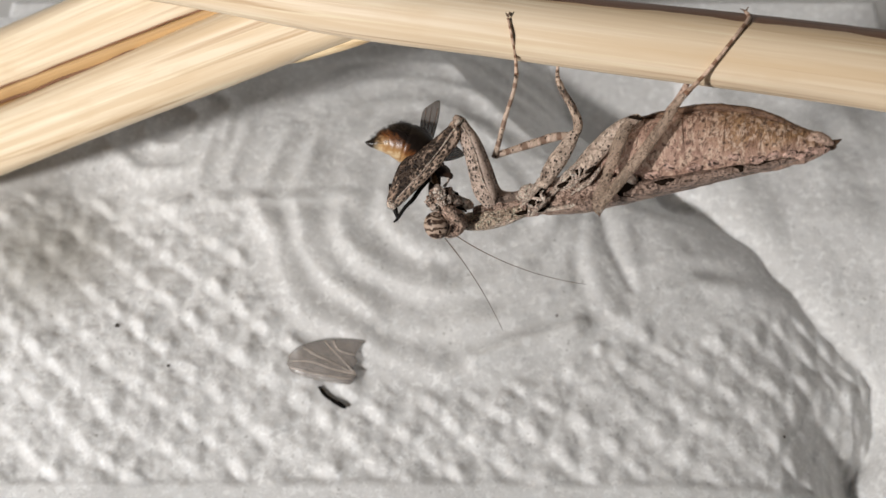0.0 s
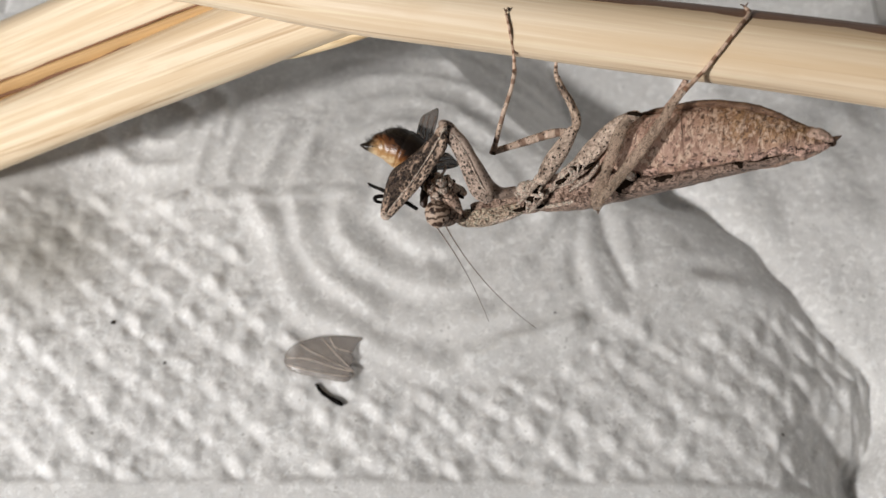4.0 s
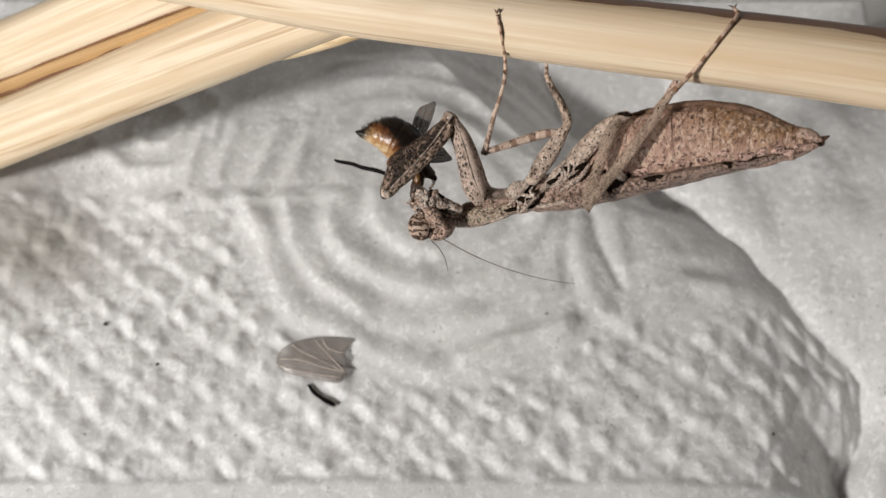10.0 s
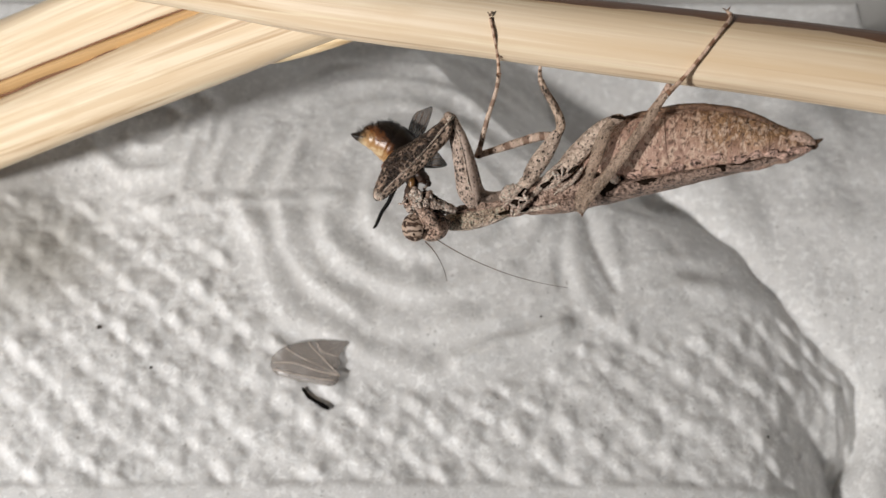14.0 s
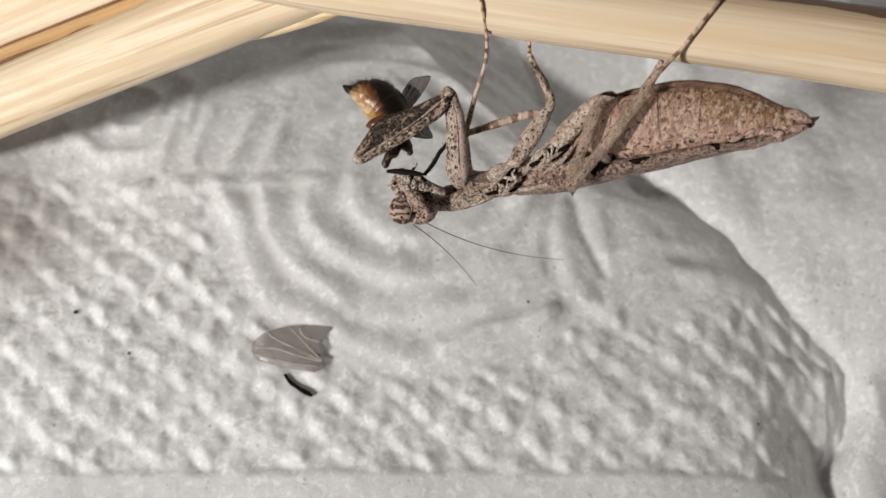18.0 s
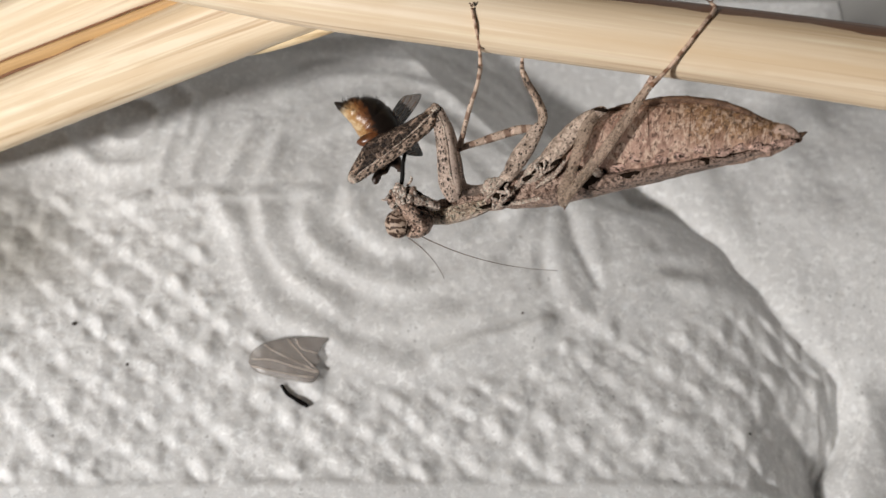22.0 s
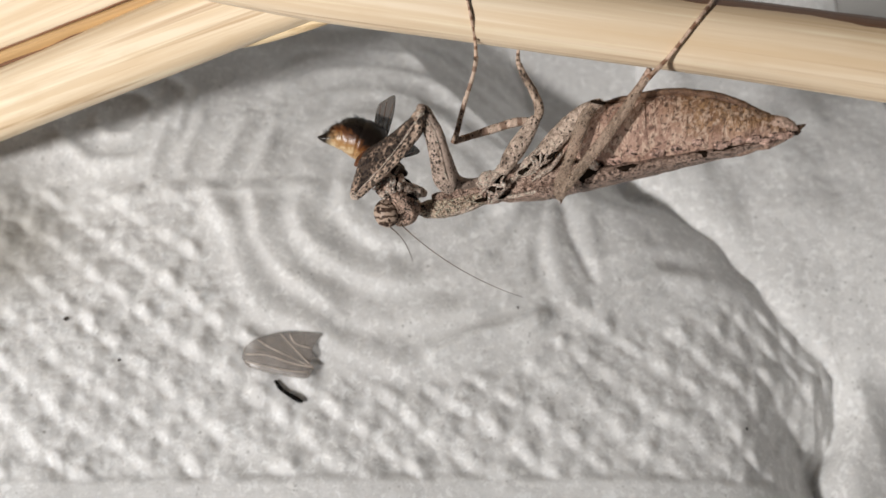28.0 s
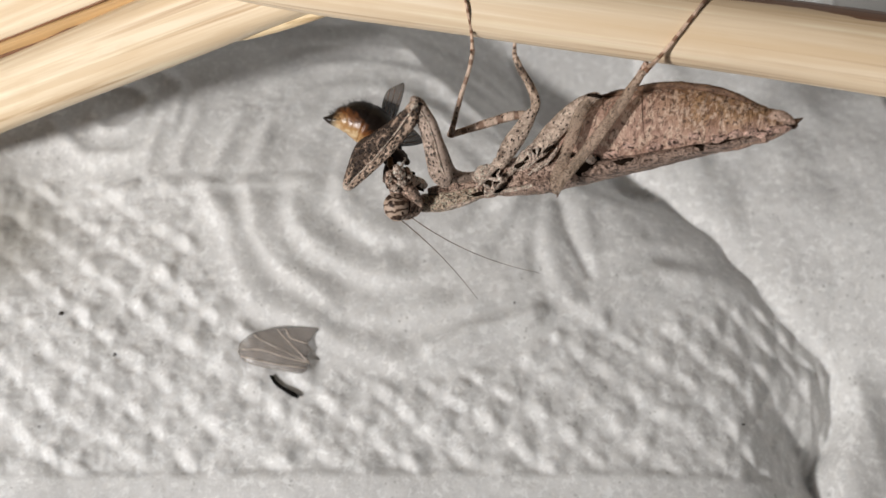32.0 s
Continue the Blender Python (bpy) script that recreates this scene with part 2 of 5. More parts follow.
def belly_material():
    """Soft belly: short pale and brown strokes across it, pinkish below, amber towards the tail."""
    m, nt, b = nodes_of("belly_skin", 0.5, 0.3)
    v = coords(nt)
    across = coords(nt, (1 / 1.7, 1, 1), turn=78)
    c = ramp_of(nt, noise_of(nt, v, 0.9, 5, 0.62, 0.5), [(0.36, (0.27, 0.155, 0.112)), (0.56, (0.43, 0.272, 0.205))])
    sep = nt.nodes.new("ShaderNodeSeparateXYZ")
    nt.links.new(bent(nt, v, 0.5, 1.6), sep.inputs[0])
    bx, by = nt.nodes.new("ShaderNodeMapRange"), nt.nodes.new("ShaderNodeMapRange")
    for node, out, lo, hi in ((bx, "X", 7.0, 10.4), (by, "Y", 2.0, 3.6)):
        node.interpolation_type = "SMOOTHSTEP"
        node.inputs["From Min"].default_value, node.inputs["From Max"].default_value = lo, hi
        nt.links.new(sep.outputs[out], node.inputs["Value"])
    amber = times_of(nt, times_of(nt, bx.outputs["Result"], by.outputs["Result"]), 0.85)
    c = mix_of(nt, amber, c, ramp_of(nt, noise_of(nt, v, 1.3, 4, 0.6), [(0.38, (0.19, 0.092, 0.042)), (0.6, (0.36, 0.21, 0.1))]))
    pale = ramp_of(nt, noise_of(nt, bent(nt, across, 1.2, 0.8), 2.9, 4, 0.6, 0.9), [(0.5, (0, 0, 0)), (0.57, (0.72, 0.72, 0.72))])
    c = mix_of(nt, pale, c, (0.61, 0.45, 0.34))
    dark = ramp_of(nt, noise_of(nt, bent(nt, across, 2.0, 0.4), 4.6, 4, 0.62, 0.8), [(0.39, (0.85, 0.85, 0.85)), (0.46, (0, 0, 0))])
    c = mix_of(nt, dark, c, (0.1, 0.055, 0.038))
    c = mix_of(nt, times_of(nt, dots_of(nt, v, 1.7, 0.12), 0.8), c, (0.06, 0.03, 0.02))
    nt.links.new(c, b.inputs["Base Color"])
    bump_of(nt, b, noise_of(nt, across, 2.6, 5, 0.62), 1.0, 0.3)
    return m


def plain_material(name, colour, rough=0.5, spec=0.4, vary=0.25, scale=2.0):
    m, nt, b = nodes_of(name, rough, spec)
    f = noise_of(nt, coords(nt), scale, 4)
    lo, hi = tuple(c * (1 - vary) for c in colour), tuple(min(1, c * (1 + vary)) for c in colour)
    nt.links.new(ramp_of(nt, f, [(0.3, lo), (0.7, hi)]), b.inputs["Base Color"])
    bump_of(nt, b, f, 0.3, 0.05)
    return m


def amber_material():
    m, nt, b = nodes_of("amber_shell", 0.3, 0.28)
    v = coords(nt)
    sep = nt.nodes.new("ShaderNodeSeparateXYZ")
    nt.links.new(v, sep.inputs[0])
    a, r = nt.nodes.new("ShaderNodeMath"), nt.nodes.new("ShaderNodeMapRange")
    a.operation = "ADD"
    along = nt.nodes.new("ShaderNodeMath")
    along.operation = "MULTIPLY_ADD"
    along.inputs[1].default_value = 0.3
    nt.links.new(sep.outputs["X"], along.inputs[0])
    nt.links.new(sep.outputs["Y"], along.inputs[2])
    nt.links.new(along.outputs[0], a.inputs[0])
    nt.links.new(times_of(nt, noise_of(nt, v, 1.3, 5, 0.65, 0.6), 1.5), a.inputs[1])
    r.inputs["From Min"].default_value, r.inputs["From Max"].default_value = 0.35, 3.3
    nt.links.new(a.outputs[0], r.inputs["Value"])
    c = ramp_of(nt, r.outputs["Result"], [(0.08, (0.56, 0.43, 0.26)), (0.3, (0.36, 0.2, 0.08)), (0.5, (0.16, 0.058, 0.018)), (0.66, (0.012, 0.008, 0.006))])
    pale = ramp_of(nt, noise_of(nt, coords(nt, (1, 0.4, 1), turn=-25), 2.6, 4, 0.6, 0.8), [(0.52, (0, 0, 0)), (0.62, (0.6, 0.6, 0.6))])
    front = nt.nodes.new("ShaderNodeMapRange")
    front.inputs["From Min"].default_value, front.inputs["From Max"].default_value = 0.5, 0.3
    nt.links.new(r.outputs["Result"], front.inputs["Value"])
    c = mix_of(nt, times_of(nt, pale, front.outputs["Result"]), c, (0.6, 0.47, 0.29))
    tip = nt.nodes.new("ShaderNodeMapRange")
    tip.inputs["From Min"].default_value, tip.inputs["From Max"].default_value = 0.75, 0.2
    nt.links.new(sep.outputs["X"], tip.inputs["Value"])
    c = mix_of(nt, tip.outputs["Result"], c, (0.02, 0.014, 0.01))
    nt.links.new(c, b.inputs["Base Color"])
    bump_of(nt, b, noise_of(nt, v, 3.0, 4), 0.3, 0.08)
    return m


def eye_material():
    m, nt, b = nodes_of("striped_eye", 0.5, 0.2)
    v = bent(nt, coords(nt), 2.6, 0.75)
    sep, r = nt.nodes.new("ShaderNodeSeparateXYZ"), nt.nodes.new("ShaderNodeMath")
    nt.links.new(v, sep.inputs[0])
    r.operation = "SINE"
    nt.links.new(times_of(nt, sep.outputs["Y"], 14.0), r.inputs[0])
    c = ramp_of(nt, r.outputs[0], [(0.06, (0.4, 0.3, 0.23)), (0.45, (0.22, 0.145, 0.104)), (0.95, (0.05, 0.029, 0.019))])
    c = mix_of(nt, spots_of(nt, v, 2.2, 0.28), c, (0.025, 0.012, 0.008))
    nt.links.new(c, b.inputs["Base Color"])
    return m


def wing_material(name, colour, alpha):
    m, nt, b = nodes_of(name, 0.25, 0.5)
    f = noise_of(nt, coords(nt), 0.9, 3)
    nt.links.new(ramp_of(nt, f, [(0.35, tuple(c * 0.8 for c in colour)), (0.7, colour)]), b.inputs["Base Color"])
    b.inputs["Alpha"].default_value = alpha
    bump_of(nt, b, f, 0.4, 0.15)
    return m


PAPER = paper_material()
STRAW = straw_material("pale_straw", (0.80, 0.66, 0.485), (0.67, 0.5, 0.315), (0.44, 0.27, 0.14))
SPLIT = straw_material("split_straw", (0.80, 0.675, 0.5), (0.62, 0.455, 0.275), (0.34, 0.19, 0.08), 0.8)
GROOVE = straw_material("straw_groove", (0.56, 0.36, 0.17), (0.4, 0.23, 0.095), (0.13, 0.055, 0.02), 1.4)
GOLDEN = straw_material("golden_straw", (0.74, 0.58, 0.36), (0.6, 0.44, 0.25), (0.4, 0.26, 0.12))
BROWN_STRAW = straw_material("brown_straw", (0.30, 0.155, 0.085), (0.19, 0.088, 0.045), (0.07, 0.03, 0.016))
TABLE = plain_material("table_board", (0.45, 0.44, 0.42), 0.6, 0.3, 0.1, 0.05)
WALLS = plain_material("tub_plastic", (0.7, 0.69, 0.67), 0.5, 0.4, 0.04, 0.05)
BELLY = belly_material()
FLANK = mottled_material("flank_skin", (0.47, 0.345, 0.285), (0.26, 0.17, 0.135), (0.03, 0.017, 0.012), 1.3, 1.8, 0.12, cover=0.8)
JOINT = dotted_material("joint_skin", (0.62, 0.51, 0.415), (0.36, 0.28, 0.22), (0.022, 0.013, 0.009), 5.0, 0.26, 55, (0.12, 0.075, 0.052), 0.64, relief=0.5)
HIND = dotted_material("hind_leg_skin", (0.45, 0.36, 0.275), (0.31, 0.235, 0.17), (0.08, 0.05, 0.032), 4.0, 0.2, 60, (0.22, 0.155, 0.11), 0.58, alpha=0.54)
PLATE = mottled_material("plate_skin", (0.66, 0.56, 0.47), (0.42, 0.33, 0.265), (0.03, 0.018, 0.013), 2.4, 4.0, 0.1, cover=0.56, relief=0.4)
INNER = dotted_material("inner_skin", (0.36, 0.29, 0.24), (0.27, 0.212, 0.172), scale=5.0, size=0.16, lie=110)
BACK = mottled_material("back_skin", (0.34, 0.265, 0.215), (0.2, 0.142, 0.108), (0.04, 0.025, 0.018), 2.0, 2.4, 0.14, cover=0.76, lie=10, relief=0.3)
THORAX = mottled_material("thorax_skin", (0.47, 0.37, 0.3), (0.26, 0.178, 0.134), (0.05, 0.028, 0.02), 1.9, 2.6, 0.12, cover=0.78, relief=0.46, lie=10)
SHIELD = mottled_material("shield_skin", (0.66, 0.555, 0.43), (0.42, 0.32, 0.235), (0.03, 0.018, 0.012), 2.6, 3.4, 0.12, cover=0.76, relief=0.45, lie=12)
LIMB = dotted_material("limb_skin", (0.52, 0.415, 0.32), (0.27, 0.2, 0.15), scale=6.0, size=0.36, lie=95, cloud=(0.14, 0.088, 0.06), cloud_at=0.56, relief=0.28)
ARM = dotted_material("arm_skin", (0.47, 0.35, 0.262), (0.15, 0.096, 0.064), (0.011, 0.0065, 0.004), 5.6, 0.42, 50, (0.026, 0.014, 0.009), 0.43, relief=0.36)
SHIN = dotted_material("shin_skin", (0.54, 0.425, 0.33), (0.22, 0.155, 0.11), scale=5.4, size=0.42, lie=50, cloud=(0.09, 0.052, 0.034), cloud_at=0.56, relief=0.3)
COXA = dotted_material("coxa_skin", (0.5, 0.405, 0.335), (0.32, 0.25, 0.2), scale=6.2, size=0.36, lie=110, cloud=(0.24, 0.18, 0.14), cloud_at=0.6, relief=0.22)
TARSUS = dotted_material("tarsus_skin", (0.58, 0.44, 0.33), (0.45, 0.32, 0.23), size=0.0, bands=38.0, band=(0.19, 0.085, 0.042))
RINGED = dotted_material("ringed_skin", (0.56, 0.45, 0.36), (0.46, 0.36, 0.28), scale=3.6, size=0.16, bands=30.0, band=(0.2, 0.115, 0.075), relief=0.2)
TAN = mottled_material("tan_skin", (0.46, 0.355, 0.285), (0.35, 0.255, 0.198), (0.19, 0.122, 0.09), 1.6, 2.4, 0.1, cover=0.48, relief=0.28)
RIM = mottled_material("rim_skin", (0.15, 0.095, 0.06), (0.1, 0.058, 0.036), (0.03, 0.017, 0.01), 1.6, 2.0, 0.1)
HEADSKIN = mottled_material("head_skin", (0.46, 0.36, 0.285), (0.24, 0.16, 0.12), (0.018, 0.011, 0.008), 1.5, 2.6, 0.2, cover=0.76, relief=0.32)
EYESKIN = eye_material()
PALPS = mottled_material("mouth_skin", (0.68, 0.585, 0.5), (0.42, 0.33, 0.26), (0.02, 0.014, 0.011), 1.7, 2.4, 0.14, cover=0.68, relief=0.36)
HAIR = dotted_material("feeler", (0.2, 0.15, 0.11), (0.12, 0.085, 0.06), size=0.0, bands=190.0, band=(0.02, 0.013, 0.009))
AMBER = amber_material()
RUSSET = plain_material("russet_shell", (0.1, 0.036, 0.013), 0.3, 0.35, 0.5, 1.5)
CREVICE = plain_material("crevice", (0.014, 0.009, 0.006), 0.95, 0.03, 0.4)
BLACK = plain_material("black_shell", (0.007, 0.0055, 0.005), 0.6, 0.16, 0.4)
RUST = plain_material("rusty_flesh", (0.035, 0.017, 0.009), 0.5, 0.5, 0.5)
FLESH = plain_material("wet_flesh", (0.16, 0.08, 0.025), 0.28, 0.5, 0.6, 3.0)
SMOKE = wing_material("smoky_wing", (0.16, 0.14, 0.125), 0.72)
CLEAR = wing_material("torn_wing", (0.36, 0.315, 0.28), 0.46)
SOOT = plain_material("matt_black", (0.006, 0.005, 0.0045), 0.95, 0.03, 0.4)
VEIN = plain_material("wing_vein", (0.5, 0.43, 0.37), 0.25, 0.6)
SPECK = plain_material("dirt", (0.06, 0.05, 0.045), 0.9, 0.1)


# ---- builders
def thing(name, label, category, m=None, group=""):
    ob = new(name)
    if m is not None:
        ob.matrix_basis = m
    return tagged(ob, label, category, group)


def put(name, verts, faces, mat, parent=None, label="", origin=(0, 0, 0), along=None, smooth=True):
    """A mesh from points in millimetres, its own origin at origin."""
    me = bpy.data.meshes.new(name)
    me.from_pydata([tuple((a - b) * MM for a, b in zip(v, origin)) for v in verts], [], faces)
    me.materials.append(mat)
    if along is not None:
        at = me.attributes.new("along", "FLOAT", "POINT")
        at.data.foreach_set("value", along)
    me.polygons.foreach_set("use_smooth", [smooth] * len(me.polygons))
    me.update()
    ob = new(name, me)
    ob.location = [c * MM for c in origin]
    if parent is not None:
        ob.parent = parent
        if parent.type == "MESH":
            ob.location = ob.location - parent.location
    if label:
        ob["label"] = label
    return ob


def spline(rows, steps):
    """Points between the rows, on a smooth curve through them."""
    a = np.array(rows, float)
    a = np.vstack([2 * a[0] - a[1], a, 2 * a[-1] - a[-2]])
    out = []
    for i in range(1, len(a) - 2):
        for s in range(steps):
            t = s / steps
            p, q, r, u = a[i - 1], a[i], a[i + 1], a[i + 2]
            out.append(0.5 * (2 * q + (r - p) * t + (2 * p - 5 * q + 4 * r - u) * t * t + (3 * q - p - 3 * r + u) * t ** 3))
    out.append(a[-2])
    return np.array(out)


def loft(rows, steps=4, sides=14, rough=0.0, seed=0, rings=0, ring_depth=0.0):
    """A closed tube. A row is x, y, z, the half height across it and the half depth towards the viewer."""
    s = spline(rows, steps)
    c, ra, rb = s[:, :3], np.maximum(s[:, 3], 0.015), np.maximum(s[:, 4], 0.015)
    tan = np.gradient(c, axis=0)
    tan /= np.linalg.norm(tan, axis=1)[:, None]
    side = np.cross((0, 0, 1.0), tan)
    side /= np.maximum(np.linalg.norm(side, axis=1), 1e-6)[:, None]
    deep = np.cross(tan, side)
    verts, faces, along = [], [], []
    n = len(c)
    for i in range(n):
        k = 1.0
        if rings:
            ph = (i / (n - 1) * rings) % 1.0
            k = 1.0 - ring_depth * math.exp(-((ph - 0.06) / 0.07) ** 2)
        for j in range(sides):
            a = 2 * math.pi * j / sides
            p = c[i] + k * (ra[i] * math.cos(a) * side[i] + rb[i] * math.sin(a) * deep[i])
            if rough:
                q = Vector(p) * 1.3 + Vector((seed * 7.1, 0, 0))
                p = p + rough * (noise.noise(q) * 0.7 + noise.noise(q * 2.7) * 0.4) * (math.cos(a) * side[i] + math.sin(a) * deep[i])
            verts.append(tuple(p))
            along.append(i / (n - 1))
    for i in range(n - 1):
        for j in range(sides):
            k = (j + 1) % sides
            faces.append((i * sides + j, i * sides + k, (i + 1) * sides + k, (i + 1) * sides + j))
    faces.append(tuple(range(sides))[::-1])
    faces.append(tuple((n - 1) * sides + j for j in range(sides)))
    return verts, faces, along


def tube(name, rows, mat, parent, label="", origin=(0, 0, 0), **kw):
    v, f, al = loft(rows, **kw)
    return put(name, v, f, mat, parent, label, origin, al)


def blob(name, centre, radii, mat, parent, label="", origin=(0, 0, 0), turn=0.0, rough=0.0, n=16, flat=0.0):
    """An uneven rounded body, turned in its plane by turn degrees."""
    verts, faces = [], []
    ct, st = math.cos(radians(turn)), math.sin(radians(turn))
    for i in range(n + 1):
        a = math.pi * i / n
        for j in range(2 * n):
            b = math.pi * j / n
            u = Vector((math.cos(a), math.sin(a) * math.cos(b), math.sin(a) * math.sin(b)))
            k = 1 + rough * (noise.noise(u * 1.7 + Vector(centre)) + 0.5 * noise.noise(u * 4 + Vector(centre))) - flat * max(0, u.x) ** 2
            x, y, z = u.x * radii[0] * k, u.y * radii[1] * k, u.z * radii[2] * k
            verts.append((centre[0] + x * ct - y * st, centre[1] + x * st + y * ct, centre[2] + z))
    for i in range(n):
        for j in range(2 * n):
            k = (j + 1) % (2 * n)
            faces.append((i * 2 * n + j, i * 2 * n + k, (i + 1) * 2 * n + k, (i + 1) * 2 * n + j))
    return put(name, verts, faces, mat, parent, label, origin)


def thick(name, outline, mat, parent, depth, label="", origin=(0, 0, 0), bow=0.0):
    """A thin leaf with a slight bow: an outline of points, filled as a fan of rings."""
    o = np.array(outline, float)
    c = o.mean(axis=0)
    n = len(o)
    verts, faces = [], []
    levels = 5
    for side in (1, -1):
        for k in range(levels):
            f = 1 - k / levels
            for p in o:
                q = c + (p - c) * f
                verts.append((q[0], q[1], q[2] + side * depth / 2 + bow * (1 - f * f)))
        verts.append((c[0], c[1], c[2] + side * depth / 2 + bow))
    m = levels * n + 1
    for s in (0, 1):
        for k in range(levels - 1):
            for j in range(n):
                q = (j + 1) % n
                fc = (s * m + k * n + j, s * m + k * n + q, s * m + (k + 1) * n + q, s * m + (k + 1) * n + j)
                faces.append(fc if s == 0 else fc[::-1])
        for j in range(n):
            q = (j + 1) % n
            fc = (s * m + (levels - 1) * n + j, s * m + (levels - 1) * n + q, s * m + m - 1)
            faces.append(fc if s == 0 else fc[::-1])
    for j in range(n):
        q = (j + 1) % n
        faces.append((j, m + j, m + q, q))
    return put(name, verts, faces, mat, parent, label, origin)


# ---- the paper towel
FOLD = [(27.0, 22.0), (24.4, 14.5), (25.6, 10.5), (30.4, 4.2), (33.8, 0.0), (36.9, -3.4), (39.2, -5.6), (41.0, -7.4), (42.0, -9.5), (41.4, -13.0), (40.3, -16.0), (39.0, -19.0), (38.2, -22.0), (37.8, -34.0)]


def fold_distance(x, y):
    """How far a point lies beyond the line along which the sheet drops (plus: on the lower sheet)."""
    best, sign = np.full(x.shape, 1e9), np.ones(x.shape)
    ext = [(30.0, 60.0)] + FOLD
    for (ax, ay), (bx, by) in zip(ext, ext[1:]):
        dx, dy = bx - ax, by - ay
        t = np.clip(((x - ax) * dx + (y - ay) * dy) / (dx * dx + dy * dy), 0, 1)
        d = np.hypot(x - ax - t * dx, y - ay - t * dy)
        s = np.where(dx * (y - ay) - dy * (x - ax) > 0, 1.0, -1.0)
        sign = np.where(d < best, s, sign)
        best = np.minimum(best, d)
    return best * sign


def value_noise(x, y, size, seed):
    """Smooth random values between -1 and 1 on a lattice of the given size."""
    rng = np.random.RandomState(seed)
    g = rng.uniform(-1, 1, (256, 256))
    u, v = x / size + 97.3, y / size + 61.7
    i, j = np.floor(u).astype(int), np.floor(v).astype(int)
    a, b = u - i, v - j
    a, b = a * a * (3 - 2 * a), b * b * (3 - 2 * b)
    i0, i1, j0, j1 = i % 256, (i + 1) % 256, j % 256, (j + 1) % 256
    return (g[i0, j0] * (1 - a) + g[i1, j0] * a) * (1 - b) + (g[i0, j1] * (1 - a) + g[i1, j1] * a) * b


def smooth_step(v, a, b):
    t = np.clip((v - a) / (b - a), 0, 1)
    return t * t * (3 - 2 * t)


def octagon(x, y, cx, cy, turn=0.0):
    dx, dy = x - cx, y - cy
    r = np.zeros(x.shape)
    for k in range(8):
        a = math.pi * (k + 0.5 * turn) / 4
        r = np.maximum(r, dx * math.cos(a) + dy * math.sin(a))
    return 0.75 * r + 0.25 * np.hypot(dx, dy)


def step_ridge(d, face, back):
    """A band with a steep outer face and a long gentle back."""
    return np.where(d > 0, np.exp(-(d / face) ** 2), np.exp(-(d / back) ** 2))


def ridge(d, width):
    return np.exp(-(d / width) ** 2)


def line_distance(x, y, pts):
    best = np.full(x.shape, 1e9)
    for (ax, ay), (bx, by) in zip(pts, pts[1:]):
        dx, dy = bx - ax, by - ay
        t = np.clip(((x - ax) * dx + (y - ay) * dy) / (dx * dx + dy * dy), 0, 1)
        best = np.minimum(best, np.hypot(x - ax - t * dx, y - ay - t * dy))
    return best


MEDALLION = (0.5, 8.0)
STAR = [(14.4, 5.0), (14.5, 1.6), (14.7, -2.0), (15.7, -4.4), (17.4, -5.3), (20.2, -3.8), (23.8, -1.2), (27.2, -1.0)]


